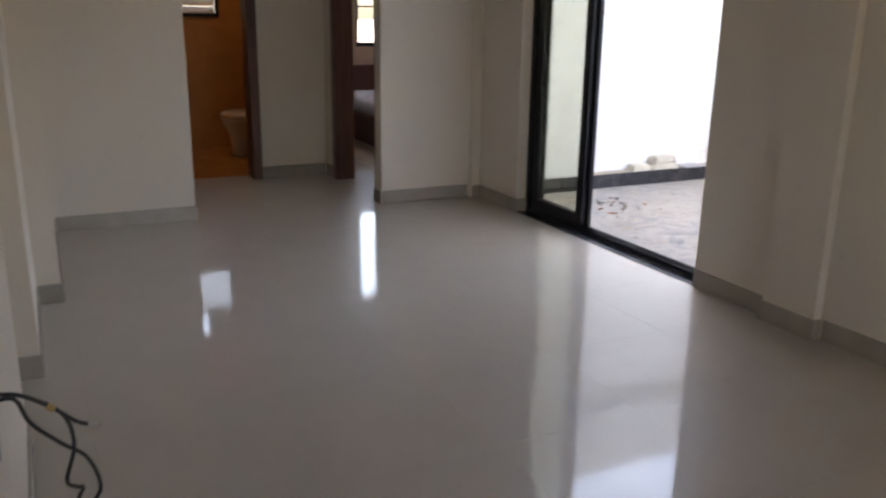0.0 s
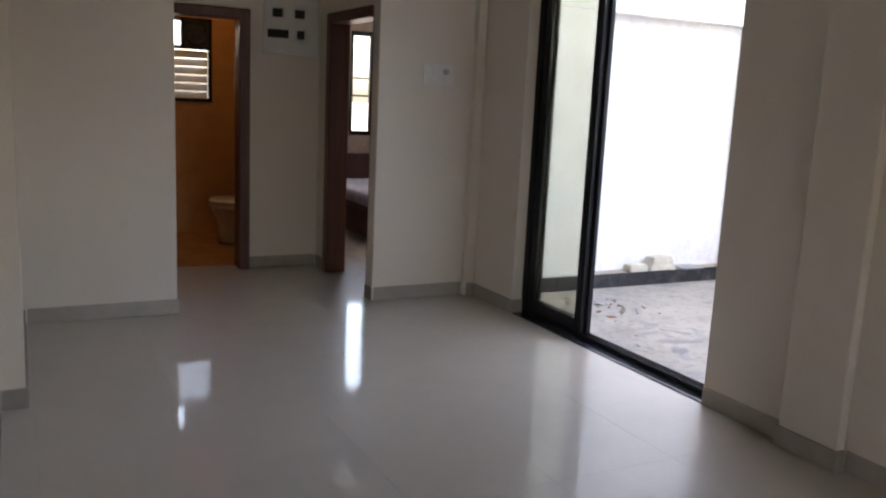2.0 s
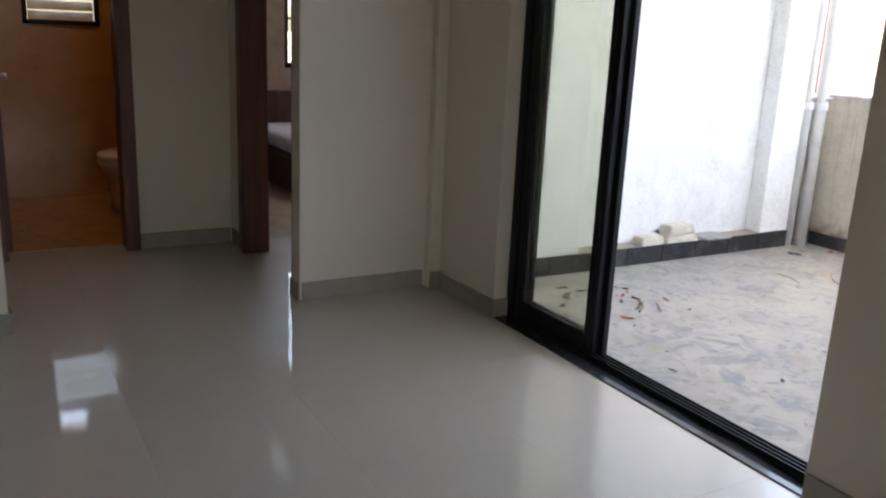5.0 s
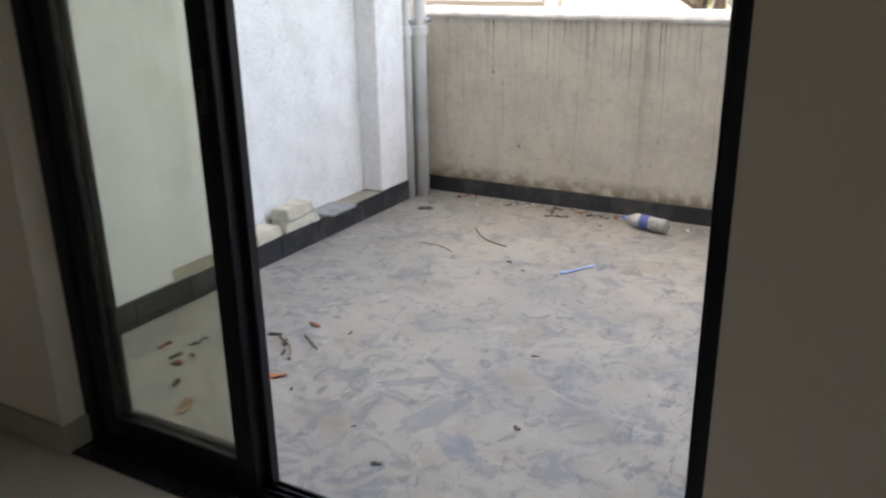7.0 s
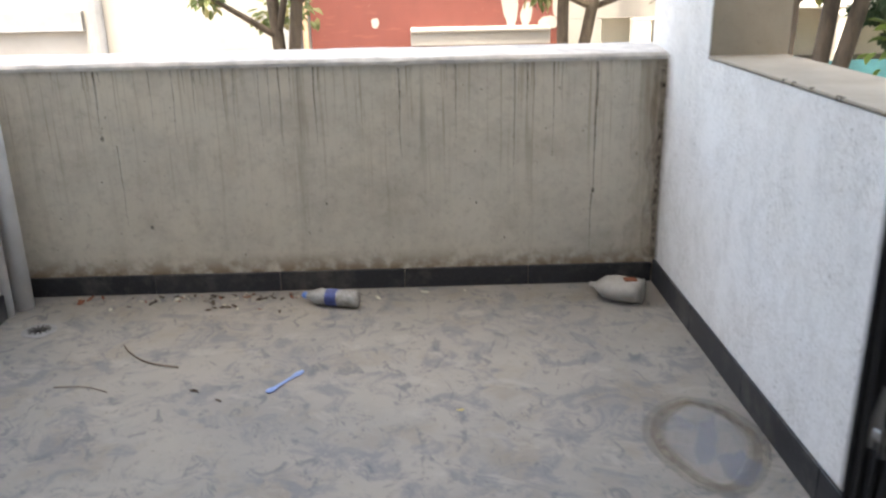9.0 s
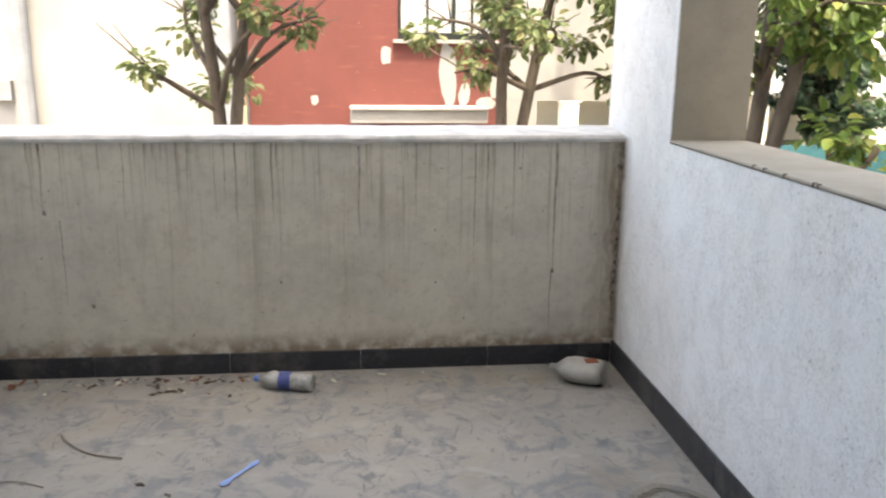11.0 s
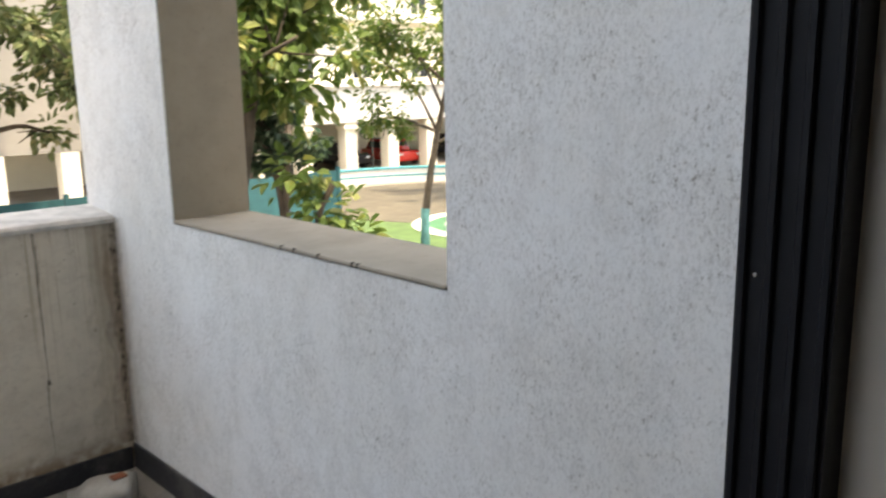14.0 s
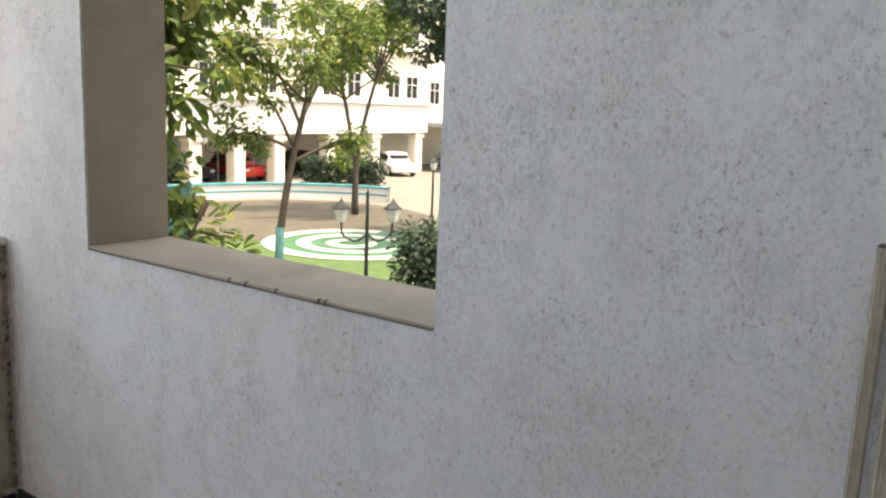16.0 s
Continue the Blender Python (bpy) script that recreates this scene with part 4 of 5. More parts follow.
def streaks():
    """Brown runs below the coping and mould spots in the corner."""
    mat = make_stain("brown_water_run", (0.24, 0.165, 0.095), 0.8)
    rows = [(2.252, 1.04, 0.44, 0.008), (2.245, 0.42, 0.12, 0.004), (-0.045, 1.04, 0.74, 0.005), (1.338, 1.03, 0.62, 0.006), (1.93, 1.04, 0.86, 0.007),
            (1.87, 1.04, 0.55, 0.004), (1.60, 1.04, 0.70, 0.004), (0.40, 1.04, 0.84, 0.004), (0.95, 1.04, 0.78, 0.004), (2.05, 1.04, 0.6, 0.003), (0.02, 0.7, 0.3, 0.003)]
    for k in range(24):
        x = random.uniform(-0.4, 2.5)
        rows.append((x, 1.043, 1.043 - random.uniform(0.05, 0.38), random.uniform(0.0015, 0.004)))
    for x, z1, z0, w in rows:
        bm = bmesh.new()
        n = 12
        prev = None
        for k in range(n + 1):
            f = k / n
            z = z1 + (z0 - z1) * f
            c = x + 0.006 * noise.noise(Vector((x * 9, z * 6, 0)))
            ww = w * (1 - 0.75 * f) * (0.7 + 0.6 * abs(noise.noise(Vector((x * 5, z * 25, 3)))))
            row = [bm.verts.new((c - ww, PY - 0.0012, z)), bm.verts.new((c + ww, PY - 0.0012, z))]
            if prev:
                bm.faces.new((prev[0], row[0], row[1], prev[1]))
            prev = row
        setting("water_run", bm, mat, "brown water run down the parapet", "stain")
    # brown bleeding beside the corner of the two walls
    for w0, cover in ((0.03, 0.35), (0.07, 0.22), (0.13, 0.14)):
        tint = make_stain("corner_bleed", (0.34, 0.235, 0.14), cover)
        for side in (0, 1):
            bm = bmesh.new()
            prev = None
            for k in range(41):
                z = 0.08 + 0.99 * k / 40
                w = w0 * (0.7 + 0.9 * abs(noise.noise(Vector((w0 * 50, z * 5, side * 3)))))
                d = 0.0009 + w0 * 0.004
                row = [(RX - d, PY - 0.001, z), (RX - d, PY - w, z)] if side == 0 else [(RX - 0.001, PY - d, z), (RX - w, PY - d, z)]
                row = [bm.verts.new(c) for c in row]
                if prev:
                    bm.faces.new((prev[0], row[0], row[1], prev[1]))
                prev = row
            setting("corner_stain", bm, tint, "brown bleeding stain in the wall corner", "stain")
    spot = make_stain("black_mould", (0.07, 0.05, 0.035), 0.95)
    spots = [(RX - 0.008 - abs(random.gauss(0, 0.008)), PY - 0.0018, random.uniform(0.1, 1.03), random.uniform(0.0025, 0.007)) for k in range(44)]
    spots += [(2.252, PY - 0.0018, 0.432, 0.010), (-0.043, PY - 0.0018, 0.735, 0.010), (0.13, PY - 0.0018, 0.3, 0.008)]
    spots += [(random.uniform(-0.3, 2.5), PY - 0.0018, random.uniform(0.15, 0.95), random.uniform(0.002, 0.006)) for k in range(26)]
    for x, y, z, r in spots:
        bm = bmesh.new()
        bm.faces.new([bm.verts.new((x + r * random.uniform(0.6, 1.1) * math.cos(a), y, z + r * random.uniform(0.8, 1.7) * math.sin(a))) for a in [2 * math.pi * k / 9 for k in range(9)]])
        setting("mould_spot", bm, spot, "dark mould spot on the parapet", "stain")
    # chipped dark edge of the window ledge
    for k in range(5):
        y = 1.1 + 0.9 * random.random() ** 1.6
        r = random.uniform(0.0010, 0.0024)
        bm = boxes((RX - 0.0065, RX + 0.006, y - r * 1.6, y + r * 1.6, 1.104 - r * 0.6, 1.117))
        setting("ledge_chip", bm, spot, "dark chipped spot on the ledge edge", "stain")


streaks()


# ---- outside: trees ----
def add_leaf(verts, faces, p, size, aim):
    """A bent six-sided leaf."""
    d = Vector(aim).normalized()
    s = d.cross(Vector((random.uniform(-1, 1), random.uniform(-1, 1), 1.2))).normalized()
    n = s.cross(d)
    k = len(verts)
    for a, b, c in ((0, 0, 0), (0.35, 0.32, 0.08), (0.75, 0.24, 0.05), (1.05, 0, -0.14), (0.75, -0.24, 0.05), (0.35, -0.32, 0.08)):
        verts.append(tuple(p + size * (a * d + b * s + c * n)))
    faces += [(k, k + 1, k + 2, k + 3), (k, k + 3, k + 4, k + 5)]


def foliage(name, clumps, count, size, material, parent, label, droop=0.3):
    verts, faces = [], []
    for i in range(count):
        c, r = random.choice(clumps)
        o = Vector((random.gauss(0, 1), random.gauss(0, 1), random.gauss(0, 0.8)))
        o = o.normalized() * (random.random() ** 0.5)
        p = Vector(c) + o * r
        add_leaf(verts, faces, p, size * random.uniform(0.6, 1.3), o + Vector((random.uniform(-0.8, 0.8), random.uniform(-0.8, 0.8), -droop)))
    me = bpy.data.meshes.new(name)
    T = origin(parent)
    me.from_pydata([(a - T.x, b - T.y, c - T.z) for a, b, c in verts], [], faces)
    me.materials.append(material)
    ob = new(name, me)
    ob.parent = parent
    return tagged(ob, label, "", "", "stuff")


def tree(at, stems, crown_z, spread, count, size, leaf, label, bark=BARK, painted=0.0, radius=0.12, clumps=26, low=0.0):
    """A tree: stems are offsets of (x, y) at the crown; limbs fork into twigs that carry clumps of leaves."""
    x, y, z = at
    t = thing("tree", at, label, "tree")
    tips = []
    bm = bmesh.new()
    limbs = []
    for sx, sy in stems:
        pts = [(x + sx * 0.05, y + sy * 0.05, z), (x + sx * 0.1 + random.uniform(-.08, .08), y + sy * 0.1, z + (crown_z - z) * 0.35),
               (x + sx * 0.45 + random.uniform(-.1, .1), y + sy * 0.45, z + (crown_z - z) * 0.7), (x + sx, y + sy, crown_z)]
        line = curve_points(pts, 5)
        tube(bm, line, [radius * (1 - 0.5 * i / len(line)) for i in range(len(line))], 9)
        for k in range(8):
            b = line[-1 - random.randint(0, 5)]
            a = random.uniform(0, 6.28)
            L = spread * random.uniform(0.5, 1.0)
            e = b + Vector((math.cos(a) * L, math.sin(a) * L, random.uniform(0.1, 1.1) * spread))
            mid = b.lerp(e, 0.5) + Vector((random.uniform(-.2, .2), random.uniform(-.2, .2), 0.15 * L))
            cl = curve_points([b, mid, e], 4)
            limb = bmesh.new()
            limbs.append(limb)
            tube(limb, cl, [radius * 0.42 * (1 - 0.75 * i / len(cl)) for i in range(len(cl))], 6)
            tips += [e, mid, cl[-3]]
            for q in range(3):
                f = e + Vector((random.uniform(-1, 1), random.uniform(-1, 1), random.uniform(-0.5, 0.9))) * spread * 0.45
                tube(limb, [mid.lerp(e, 0.6), f], [radius * 0.14, radius * 0.05], 5)
                tips.append(f)
    smooth(part("trunk", bm, bark, t))
    if painted:
        band = bmesh.new()
        sx, sy = stems[0]
        tube(band, [(x + sx * 0.05, y + sy * 0.05, z), (x + sx * 0.1, y + sy * 0.1, z + painted)], [radius * 1.1, radius * 0.98], 12)
        smooth(part("painted_band", band, TEALBARK, t, "teal painted lower trunk"))
    for limb in limbs:
        smooth(part("branch", limb, BARK, t))
    random.shuffle(tips)
    cs = [(p, spread * random.uniform(0.10, 0.27)) for p in tips[:clumps]]
    foliage("crown", cs, count, size, leaf, t, "loose leafy crown", 0.4)
    return t


random.seed(5)
# before the front parapet
tree((-0.05, 8.6, GZ), [(-0.25, 0.1), (0.35, 0.0)], 2.4, 1.1, 2000, 0.11, LEAF_B, "small tree with two dark stems and sparse leaves", radius=0.10, clumps=22)
tree((3.35, 10.6, GZ), [(0.1, 0.0), (0.75, 0.1)], 2.6, 1.2, 1600, 0.12, LEAF_B, "slender tree before the red wall", radius=0.11, clumps=18)
tree((5.2, 10.2, GZ), [(0.5, 0.2)], 2.3, 1.5, 4200, 0.13, LEAF_B, "leaning tree with dusty green leaves", radius=0.17, clumps=30)
tree((6.7, 11.5, GZ), [(0.2, 0.4)], 2.5, 1.9, 7000, 0.13, LEAF_C, "dark leafy tree beyond the parapet", radius=0.14, clumps=40)
tree((8.9, 11.6, GZ), [(0.1, 0.0), (-0.25, 0.2)], 0.9, 0.75, 5200, 0.12, LEAF_C, "dark dense young tree before the netting fence", radius=0.09, clumps=60)
# courtyard
near_tree = tree((4.75, 6.45, GZ), [(0.25, 0.1), (0.7, -0.2)], 2.9, 0.95, 3000, 0.12, LEAF_A, "leafy green tree close to the balcony", radius=0.10, clumps=44)
tree((14.4, 14.25, GZ), [(0.35, -0.55)], 1.5, 1.9, 4200, 0.13, LEAF_A, "slender courtyard tree with a teal painted trunk", painted=1.7, radius=0.11, clumps=46)
tree((26.5, 22.6, GZ), [(0.4, -0.9), (-0.4, 0.7)], 3.0, 2.4, 6500, 0.21, LEAF_A, "leafy tree behind the trimmed hedge", radius=0.11, clumps=60)
tree((24.0, 15.2, GZ), [(0.5, -0.5)], 4.2, 2.6, 9000, 0.2, LEAF_C, "dense dark green courtyard tree", radius=0.2, clumps=50)
tree((12.6, 17.8, GZ), [(0.3, -0.4), (-0.8, 0.3)], 3.8, 1.9, 6000, 0.18, LEAF_A, "broad leafy courtyard tree", radius=0.18, clumps=60)
tree((18.0, 28.0, GZ), [(0.3, -0.4), (-0.8, 0.3)], 3.4, 2.6, 4500, 0.32, LEAF_B, "leafy tree before the far building", radius=0.2, clumps=50)
foliage("leaf_spray", [((5.85, 6.05, 2.5), 0.4), ((6.2, 5.9, 2.75), 0.42), ((5.55, 6.2, 2.15), 0.35), ((6.5, 5.7, 3.0), 0.4), ((5.4, 6.25, 1.6), 0.3)], 700, 0.14, LEAF_A, near_tree, "overhanging spray of leaves")
low = thing("shrub", (5.75, 6.1, GZ), "leafy green shrub rising beside the balcony", "shrub")
smooth(part("stem", tube(bmesh.new(), curve_points([(5.75, 6.1, GZ), (5.7, 6.2, -1.5), (5.6, 6.0, 0.2), (5.75, 5.9, 0.7)], 5), 0.03, 7), BARK, low))
foliage("leaves", [((5.75, 6.0, 0.35), 0.32), ((5.55, 6.1, 0.75), 0.35), ((5.95, 5.95, 0.05), 0.3), ((5.6, 6.2, 1.6), 0.45), ((5.5, 6.3, 2.4), 0.5)], 520, 0.15, LEAF_A, low, "broad green leaves")
bush = thing("round_bush", (14.95, 10.3, GZ), "round clipped dark green bush under netting", "bush")
foliage("leaves", [((14.95 + 0.3 * math.cos(a), 10.3 + 0.3 * math.sin(a), GZ + h), 0.48) for a in (0, 1.2, 2.4, 3.6, 4.9) for h in (0.5, 1.2, 1.8)], 3500, 0.13, LEAF_C, bush, "small dense leaves")
hedge = thing("hedge", (32.2, 28.6, GZ), "square trimmed dark green hedge", "hedge")
verts_c = [(Vector((31.0, 30.0, GZ)).lerp(Vector((33.6, 27.2, GZ)), (k + 0.5) / 9) + Vector((0, 0, h)), 0.42) for k in range(9) for h in (0.35, 0.9, 1.45)]
foliage("leaves", verts_c, 6000, 0.16, LEAF_C, hedge, "small dense clipped leaves")


# ---- outside: courtyard ----
def disc(name, cx, cy, r0, r1, z, material, label, category, a0=0.0, a1=360.0, n=64, squash=1.0):
    bm = bmesh.new()
    inner, outer = [], []
    for k in range(n + 1):
        a = radians(a0 + (a1 - a0) * k / n)
        inner.append(bm.verts.new((cx + r0 * math.cos(a), cy + r0 * math.sin(a) * squash, z)))
        outer.append(bm.verts.new((cx + r1 * math.cos(a), cy + r1 * math.sin(a) * squash, z)))
    for k in range(n):
        bm.faces.new((inner[k], outer[k], outer[k + 1], inner[k + 1]))
    geo = bmesh.ops.extrude_face_region(bm, geom=bm.faces[:])["geom"]
    bmesh.ops.translate(bm, verts=[g for g in geo if isinstance(g, bmesh.types.BMVert)], vec=(0, 0, 0.006))
    bmesh.ops.recalc_face_normals(bm, faces=bm.faces)
    return setting(name, bm, material, label, category)


disc("lawn", 19.0, 17.0, 0.01, 9.0, GZ + 0.002, GRASS, "short green courtyard lawn", "lawn")
disc("earth_bed", 24.0, 23.5, 0.01, 5.6, GZ + 0.012, EARTH, "leaf-strewn brown earth", "ground")
disc("painted_circle", 21.2, 18.0, 0.01, 2.9, GZ + 0.022, PAINTGREEN, "green painted circle on the ground", "paint")
for r0, r1, a0, a1 in ((2.35, 2.9, 20, 350), (1.35, 1.8, -40, 280), (0.45, 0.85, 30, 340)):
    disc("painted_swirl", 21.2, 18.0, r0, r1, GZ + 0.032, PAINTWHITE, "white painted swirl band on green", "paint", a0, a1)


def arc_wall():
    for z0, z1, r0, r1, mat, label in ((0.0, 0.62, 8.0, 8.3, WHITEBUILD, "low curved white basin wall"), (0.62, 0.70, 7.95, 8.35, TEAL, "teal capping of the basin wall"),
                                       (0.28, 0.36, 7.985, 8.0, TEAL, "teal stripe on the basin wall")):
        bm = bmesh.new()
        n = 40
        rows = []
        for k in range(n + 1):
            a = radians(15 + 110 * k / n)
            rows.append([bm.verts.new((23.0 + r * math.cos(a), 22.3 + r * math.sin(a), GZ + z)) for r, z in ((r0, z0), (r1, z0), (r1, z1), (r0, z1))])
        for a, b in zip(rows, rows[1:]):
            for k in range(4):
                bm.faces.new((a[k], a[(k + 1) % 4], b[(k + 1) % 4], b[k]))
        bmesh.ops.recalc_face_normals(bm, faces=bm.faces)
        setting("basin_wall", bm, mat, label, "basin wall")


arc_wall()


def lamp_post(at, height, arms, yaw):
    x, y, z = at
    p = thing("street_lamp", at, "black iron lamp post with lantern heads on curved arms", "street lamp", "courtyard lamps")
    part("pole", lathe(bmesh.new(), [(0, 0.11), (0.15, 0.10), (0.18, 0.05), (1.2, 0.045), (1.25, 0.06), (1.3, 0.045), (height, 0.035), (height + 0.1, 0.004)], at, (0, 0, 1), 12), IRON, p)
    for a in arms:
        d = Vector((math.cos(radians(yaw + a)), math.sin(radians(yaw + a)), 0))
        c = Vector((x, y, z + height - 0.95))
        if len(arms) > 1:
            smooth(part("arm", tube(bmesh.new(), curve_points([c, c + d * 0.25 + Vector((0, 0, -0.16)), c + d * 0.55 + Vector((0, 0, -0.02)), c + d * 0.6 + Vector((0, 0, 0.3))], 5), 0.025, 7), IRON, p))
            b = c + d * 0.6 + Vector((0, 0, 0.28))
        else:
            b = Vector((x, y, z + height - 0.1))
        lan = part("lantern", lathe(bmesh.new(), [(0, 0.05), (0.02, 0.10), (0.05, 0.11), (0.28, 0.17), (0.30, 0.17)], b, (0, 0, 1), 6), LAMPGLASS, p, "frosted glass lantern")
        part("cap", lathe(bmesh.new(), [(0.30, 0.21), (0.33, 0.20), (0.45, 0.07), (0.50, 0.03), (0.58, 0.005)], b, (0, 0, 1), 6), IRON, lan, "black pointed cap")


lamp_post((15.45, 12.4, GZ), 2.6, (0, 180), -40)
lamp_post((28.1, 19.84, GZ), 2.1, (0,), 0)
lamp_post((28.0, 33.0, GZ), 2.9, (0, 180), -40)


def car(at, yaw, paint, label):
    x, y, z = at
    c = thing("car", at, label, "car", "parked cars")
    c.rotation_euler = (0, 0, radians(yaw))
    def loc(bm):
        bmesh.ops.translate(bm, verts=bm.verts, vec=at)
        return bm
    bm = bmesh.new()
    box(bm, -1.9, 1.9, -0.82, 0.82, 0.25, 0.82, bevel=0.12, seg=3)
    smooth(part("body", loc(bm), paint, c))
    bm = bmesh.new()
    box(bm, -1.5, 1.0, -0.72, 0.72, 0.80, 1.42, bevel=0.05, seg=2)
    for v in bm.verts:
        if v.co.z > 1.1:
            v.co.x = v.co.x * 0.72 - 0.1
            v.co.y *= 0.86
    smooth(part("roof", loc(bm), paint, c))
    for s in (-1, 1):
        bm = boxes((-1.15, 0.55, s * 0.66, s * 0.715, 0.9, 1.28), bevel=0.02)
        part("window", loc(bm), CARGLASS, c)
    bm = boxes((0.62, 0.86, -0.6, 0.6, 0.9, 1.3), bevel=0.02)
    part("windscreen", loc(bm), CARGLASS, c)
    for px in (-1.2, 1.2):
        for s in (-1, 1):
            w = part("wheel", lathe(bmesh.new(), [(-0.1, 0.22), (-0.09, 0.31), (0.09, 0.31), (0.1, 0.22)], Vector(at) + Vector((px, s * 0.78, 0.31)), (0, s, 0), 16), RUBBER, c)
            part("rim", lathe(bmesh.new(), [(0.1, 0.2), (0.11, 0.19), (0.115, 0.05)], Vector(at) + Vector((px, s * 0.78, 0.31)), (0, s, 0), 12), STEEL, w)
    for s in (-1, 1):
        part("headlight", loc(boxes((1.84, 1.93, s * 0.62 - 0.14, s * 0.62 + 0.14, 0.58, 0.70), bevel=0.02)), LAMPGLASS, c)


car((32.2, 36.6, GZ), -95, CARRED, "red hatchback parked under the building")
car((28.9, 37.2, GZ), -90, CARDARK, "dark car parked under the building")
car((37.6, 36.6, GZ), -90, CARDARK, "dark car parked behind the tree")
car((42.6, 33.6, GZ), -120, CARWHITE, "white car parked at the building's edge")
car((52.0, 35.0, GZ), -90, CARWHITE, "white car under the entrance canopy")


# ---- outside: buildings ----
def house_window(parent, x, y, z, w, h, bars=2):
    win = part("window", boxes((x, x + w, y - 0.005, y + 0.05, z, z + h)), CARGLASS, parent, "dark window pane")
    part("window_frame", boxes((x - 0.06, x, y - 0.05, y + 0.02, z - 0.06, z + h + 0.06), (x + w, x + w + 0.06, y - 0.05, y + 0.02, z - 0.06, z + h + 0.06),
                        (x, x + w, y - 0.05, y + 0.02, z + h, z + h + 0.06), *[(x + w * k / bars - 0.025, x + w * k / bars + 0.025, y - 0.04, y + 0.0, z, z + h) for k in range(1, bars)],
                        (x, x + w, y - 0.04, y, z + h * 0.62, z + h * 0.62 + 0.05)), WHITEBUILD, win)
    part("sill", boxes((x - 0.12, x + w + 0.12, y - 0.16, y + 0.02, z - 0.14, z - 0.06)), CREAM, win)


def apartment():
    y = 34.0
    a = thing("apartment_building", (35, y, GZ), "cream apartment building on open ground-floor columns", "building")
    part("wall", boxes((8, 46.2, y + 0.4, y + 12, -0.45, 11.5)), CREAM, a)
    part("back_wall", boxes((8, 46.2, y + 6.5, y + 6.8, GZ, -0.45)), CREAM, a)
    part("fascia", boxes((8, 46.2, y - 0.3, y + 0.38, -0.48, 1.30), bevel=0.03), WHITEBUILD, a, "bright white balcony fascia")
    part("cornice", boxes((8, 46.3, y - 0.5, y + 0.38, 1.30, 1.48), bevel=0.04), WHITEBUILD, a)
    part("cornice", boxes((8, 46.3, y - 0.2, y + 0.38, 4.6, 4.85), bevel=0.04), WHITEBUILD, a)
    part("cornice", boxes((8, 46.3, y - 0.2, y + 0.38, 7.9, 8.15), bevel=0.04), WHITEBUILD, a)
    part("roof", boxes((7.8, 46.5, y - 0.4, y + 12.2, 11.5, 11.9)), WHITEBUILD, a)
    for x in (10.5, 13.3, 16.1, 18.9, 21.7, 24.5, 27.3, 30.1, 32.9, 37.0, 41.0, 45.4):
        col = part("column", boxes((x - 0.36, x + 0.36, y - 0.2, y + 0.5, GZ, -0.48), bevel=0.02), CREAM, a)
        part("capital", boxes((x - 0.45, x + 0.45, y - 0.28, y + 0.58, -0.80, -0.62), bevel=0.02), CREAM, col)
    for x in (12, 17, 22.5, 30.6, 35.2, 41.3):
        part("pilaster", boxes((x - 0.25, x + 0.25, y + 0.2, y + 0.42, 1.48, 11.5), bevel=0.02), WHITEBUILD, a)
    for z in (1.75, 5.1, 8.4):
        for x in (13.5, 19.0, 24.4, 28.0, 32.0, 36.8, 38.9, 42.7, 44.6):
            house_window(a, x, y + 0.4, z, 1.15, 1.35)
    b = thing("entrance_canopy", (51, y, GZ), "grey concrete entrance canopy beside the building", "canopy")
    part("slab", boxes((46.3, 62, y - 2.5, y + 4, -0.1, 0.22), bevel=0.03), SLATE, b)
    for x in (47.2, 53, 59):
        part("column", boxes((x - 0.3, x + 0.3, y - 2, y - 1.4, GZ, -0.1)), CREAM, b)
    part("back_wall", boxes((46.3, 62, y + 4, y + 4.3, GZ, 9)), CREAM, b)
    for x in (47.5, 49.6, 52, 55):
        house_window(b, x, y + 3.99, 1.4, 1.2, 1.6)


apartment()


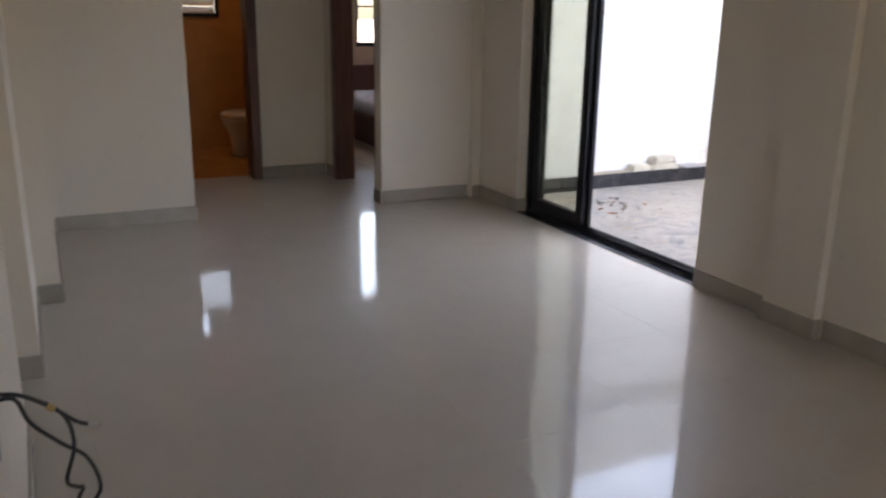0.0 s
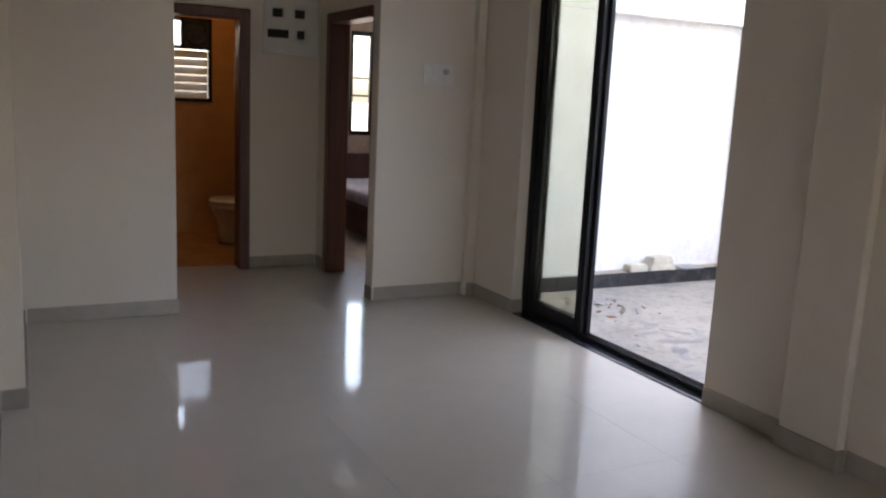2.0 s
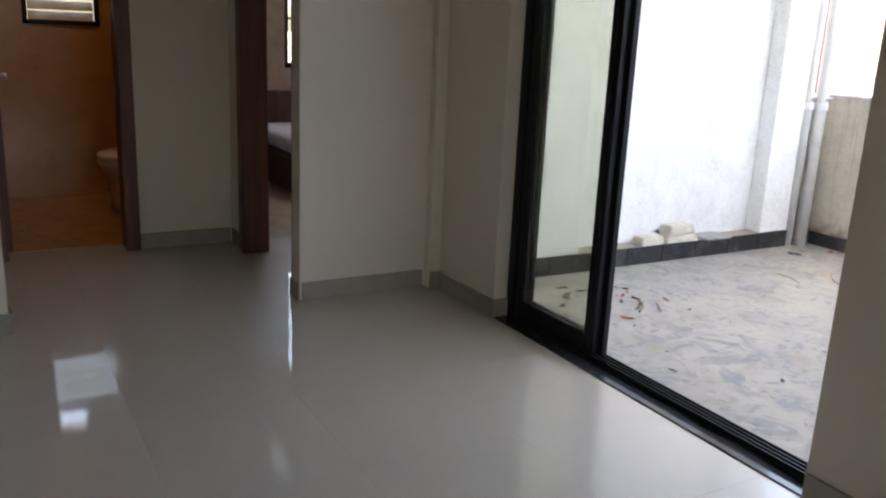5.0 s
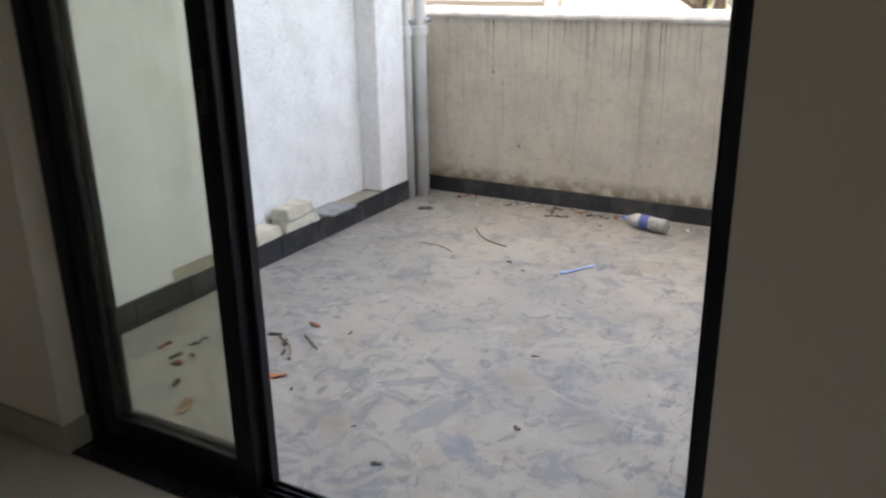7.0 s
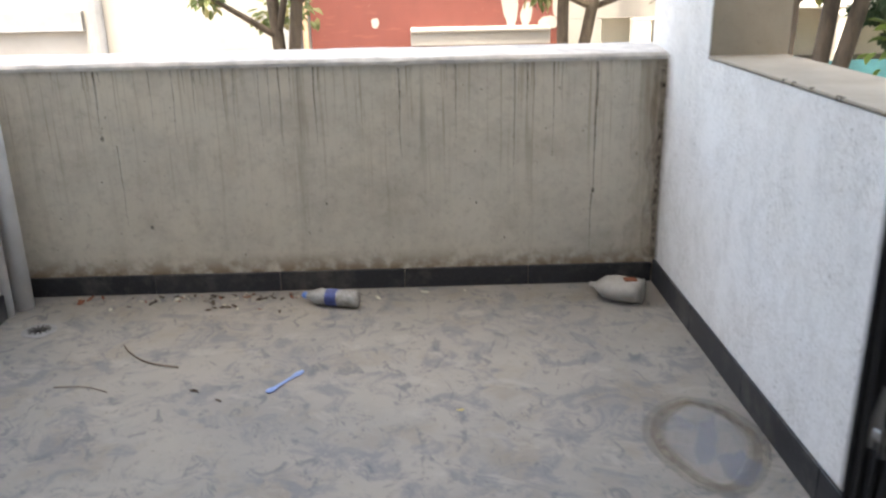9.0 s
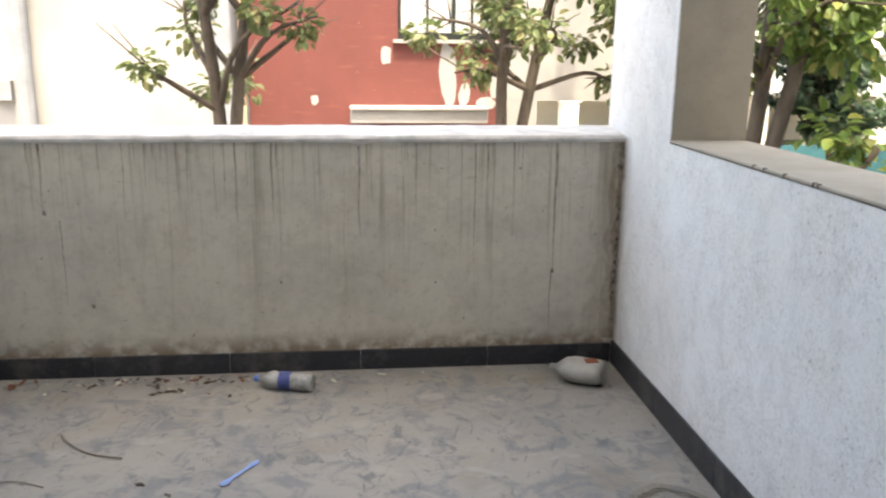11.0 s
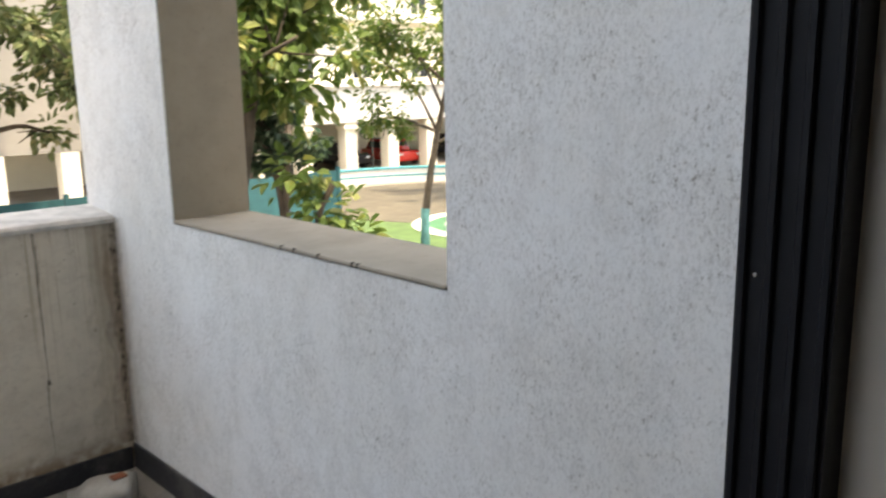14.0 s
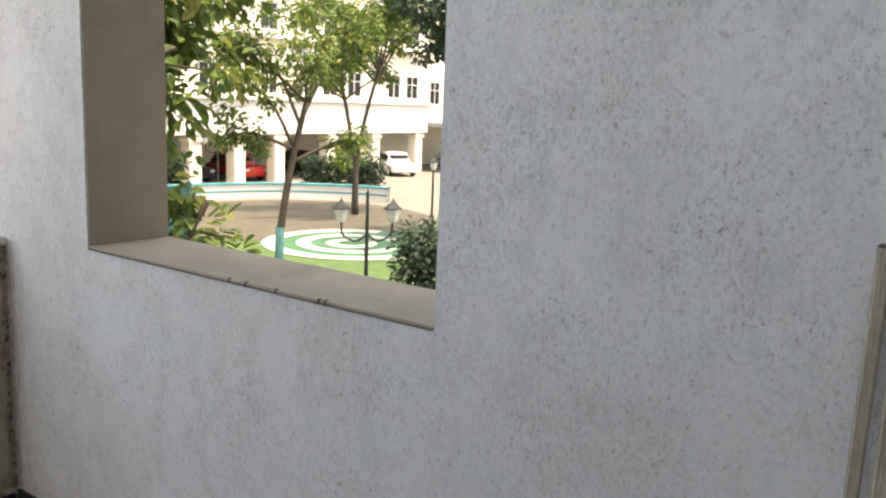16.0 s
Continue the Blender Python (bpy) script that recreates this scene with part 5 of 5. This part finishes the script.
def front_house():
    y = 12.6
    h = thing("red_house", (2, y, GZ), "house with a faded red wall and peeling patches", "building")
    part("red_wall", boxes((-0.25, 3.72, y, y + 0.3, GZ, 1.55), (-0.25, 2.05, y, y + 0.3, 1.55, 3.6), (3.62, 3.72, y, y + 0.3, 1.55, 1.6)), RED, h, "faded brick-red painted wall")
    for r in ((3.72, 6.1, y + 0.05, y + 0.3, 0.62, 3.6), (2.05, 3.715, y + 0.02, y + 0.3, 2.75, 3.6), (3.56, 3.715, y + 0.02, y + 0.3, 1.62, 2.745), (3.725, 4.3, y + 0.05, y + 0.3, GZ, 0.615)):
        part("wall", boxes(r), HOUSEWHITE, h, "white painted wall")
    win = part("window", boxes((2.05, 3.56, y + 0.12, y + 0.16, 1.62, 2.75)), LAMPGLASS, h, "pale reflecting window")
    part("window_frame", boxes((2.05, 3.56, y + 0.02, y + 0.11, 1.56, 1.66), (2.05, 2.10, y + 0.02, y + 0.11, 1.66, 2.75), (2.9, 2.95, y + 0.02, y + 0.11, 1.66, 2.75), (2.5, 2.53, y + 0.02, y + 0.11, 1.66, 2.75), (3.2, 3.23, y + 0.02, y + 0.11, 1.66, 2.75)), IRON, win)
    part("sill", boxes((1.98, 3.62, y - 0.08, y + 0.02, 1.50, 1.555)), HOUSEWHITE, win)
    part("ledge", boxes((1.30, 3.42, y - 0.45, y - 0.002, 0.30, 0.50), (1.30, 3.42, y - 0.5, y - 0.002, 0.50, 0.545), bevel=0.01), HOUSEWHITE, h, "white concrete ledge")
    for cx, cz, rx, rz in ((2.84, 1.05, 0.13, 0.55), (3.10, 0.72, 0.09, 0.18), (3.32, 1.02, 0.09, 0.17), (1.86, 1.32, 0.08, 0.15), (3.45, 0.58, 0.17, 0.09), (3.58, 0.85, 0.06, 0.2), (0.75, 0.62, 0.06, 0.08)):
        bm = bmesh.new()
        ring = []
        for k in range(18):
            a = 2 * math.pi * k / 18
            j = 1 + 0.35 * noise.noise(Vector((math.cos(a) * 1.5 + cx * 5, math.sin(a) * 1.5, cz * 3)))
            ring.append(bm.verts.new((cx + rx * j * math.cos(a), y - 0.006, cz + rz * j * math.sin(a))))
        f = bm.faces.new(ring)
        geo = bmesh.ops.extrude_face_region(bm, geom=[f])["geom"]
        bmesh.ops.translate(bm, verts=[g for g in geo if isinstance(g, bmesh.types.BMVert)], vec=(0, 0.008, 0))
        bmesh.ops.recalc_face_normals(bm, faces=bm.faces)
        part("peeled_patch", bm, HOUSEWHITE, h, "white patch of peeled paint")
    part("drain_pipe", tube(bmesh.new(), [(-0.32, y - 0.12, GZ), (-0.32, y - 0.12, 3.55)], 0.045, 10), PEACH, h, "pinkish drain pipe")
    part("roof", boxes((-0.6, 6.2, y - 0.1, y + 8, 3.6, 3.85)), HOUSEWHITE, h)
    w = thing("white_house", (-4, y, GZ), "plain white house with grey bands", "building")
    part("wall", boxes((-14, -0.75, y - 0.4, y + 8, GZ, 3.7)), HOUSEWHITE, w)
    part("corner_post", boxes((-0.74, -0.42, y - 0.5, y + 0.3, GZ, 3.7), bevel=0.02), GREYPAINT, w, "grey corner pillar")
    part("band", boxes((-9, -3.55, y - 0.52, y - 0.402, 0.62, 0.92), bevel=0.01), GREYPAINT, w, "grey horizontal band")
    part("down_pipe", tube(bmesh.new(), [(-3.35, y - 0.52, GZ), (-3.35, y - 0.52, 3.65)], 0.12, 12), GREYPAINT, w, "grey down pipe")
    part("roof", boxes((-14.2, -0.4, y - 0.6, y + 8.2, 3.7, 3.95)), HOUSEWHITE, w)
    r = thing("red_column_house", (-13, 11, GZ), "far house corner with a red pillar", "building")
    part("pillar", boxes((-7.6, -7.2, y - 0.9, y - 0.55, GZ, 5), bevel=0.01), RED, r)


front_house()
NETTING = simple("dull_teal_netting", (0.025, 0.12, 0.14), 0.8, 0, 0.4, 3)
screen = thing("teal_fence", (9.5, 15.5, GZ), "teal netting fence beyond the trees", "fence")
for k in range(6):
    part("post", boxes((5.0 + k * 1.5 - 0.04, 5.0 + k * 1.5 + 0.04, 14.96, 15.04, GZ, -0.30)), NETTING, screen)
for k in range(5):
    part("panel", boxes((5.0 + k * 1.5 + 0.05, 6.5 + k * 1.5 - 0.05, 14.99, 15.01, GZ + 0.2, -0.38)), NETTING, screen)


# ---- pieces: skirtings and floor tiles ----
def piece_mesh(name, lx, ly, lz, bevel, material):
    bm = boxes((-lx / 2, lx / 2, -ly / 2, ly / 2, 0, lz), bevel=bevel)
    me = bpy.data.meshes.new(name)
    bm.to_mesh(me)
    bm.free()
    me.materials.append(material)
    return me


def skirting(runs, height, thick, length, material, label, base_z, proud=True):
    """Skirting pieces along wall runs (x0, y0, x1, y1, nx, ny): end to end with fine joints, standing proud towards (nx, ny)."""
    root = tagged(new("baseboard"), label, "baseboard", "", "structure")
    for x0, y0, x1, y1, nx, ny in runs:
        L = math.hypot(x1 - x0, y1 - y0)
        n = max(1, round(L / length))
        along_x = abs(x1 - x0) > abs(y1 - y0)
        w = L / n - 0.003
        me = piece_mesh("skirting_piece", w if along_x else thick, thick if along_x else w, height, 0.002, material)
        for k in range(n):
            f = (k + 0.5) / n
            ob = new("skirting_piece", me)
            ob.location = (x0 + (x1 - x0) * f + nx * (thick / 2 + 0.0005), y0 + (y1 - y0) * f + ny * (thick / 2 + 0.0005), base_z)
            ob.parent = root
    return root


skirting([(LX - 0.012, OUT + 0.03, LX - 0.012, 2.82, 1, 0)], 0.118, 0.012, 0.30, GRANITE, "black granite skirting under the ledge", BZ)
skirting([(-0.50, PY, RX - 0.014, PY, 0, -1)], 0.098, 0.014, 0.60, GRANITE, "black granite skirting along the parapet", BZ)
skirting([(RX, OUT + 0.03, RX, PY - 0.016, -1, 0)], 0.118, 0.012, 0.60, GRANITE, "black granite skirting along the white wall", BZ)
W = WALL_Y
skirting([(-0.50, -0.92, -0.50, -0.215, 1, 0), (-0.438, W, OPEN0 - 0.002, W, 0, -1), (-0.44, -0.20, -0.44, W - 0.014, 1, 0), (-0.62, -0.93, -0.488, -0.93, 0, -1), (OPEN0, W - 0.012, OPEN0, W + 0.09, 1, 0),
          (OPEN1 + 0.002, W, 2.446, W, 0, -1), (2.446, -0.182, 2.774, -0.182, 0, -1), (2.46, -0.180, 2.46, W - 0.013, -1, 0), (2.76, -0.180, 2.76, W - 0.013, 1, 0), (2.774, W, 7.4, W, 0, -1),
          (-0.53, -3.14, -0.53, -2.26, 1, 0), (-0.65, -2.27, -0.518, -2.27, 0, 1), (-0.51, -3.16, 0.90, -3.16, 0, 1), (0.90, -3.26, 0.90, -3.148, 1, 0),
          (0.914, -3.27, 1.80, -3.27, 0, 1), (1.80, -3.42, 1.80, -3.258, 1, 0), (2.40, -3.318, 7.4, -3.318, 0, 1),
          (-1.80, -1.495, -1.80, -0.935, 1, 0), (-1.78, -0.92, -1.57, -0.92, 0, -1)], 0.095, 0.012, 0.60, SKIRT, "beige tile skirting along the cream walls", 0.0)


def tiled_floor():
    root = tagged(new("floor_tiles"), "polished cream tiles with fine joints", "floor", "", "structure")
    s, g = 0.60, 0.0006
    cache = {}
    xs = [-3.60 + s * k for k in range(19)]
    ys = [WALL_Y + 0.003 - s * k for k in range(7)]
    for x0 in xs:
        for y1 in ys:
            x1, y0 = x0 + s, y1 - s
            if x1 < -1.75 and y0 > -0.9:
                continue
            key = "floor_tile"
            if key not in cache:
                cache[key] = piece_mesh("floor_tile", s - g, s - g, 0.0115, 0.0003, TILE)
            ob = new("floor_tile", cache[key])
            ob.location = ((x0 + x1) / 2, (y0 + y1) / 2, -0.0116)
            ob.parent = root


tiled_floor()
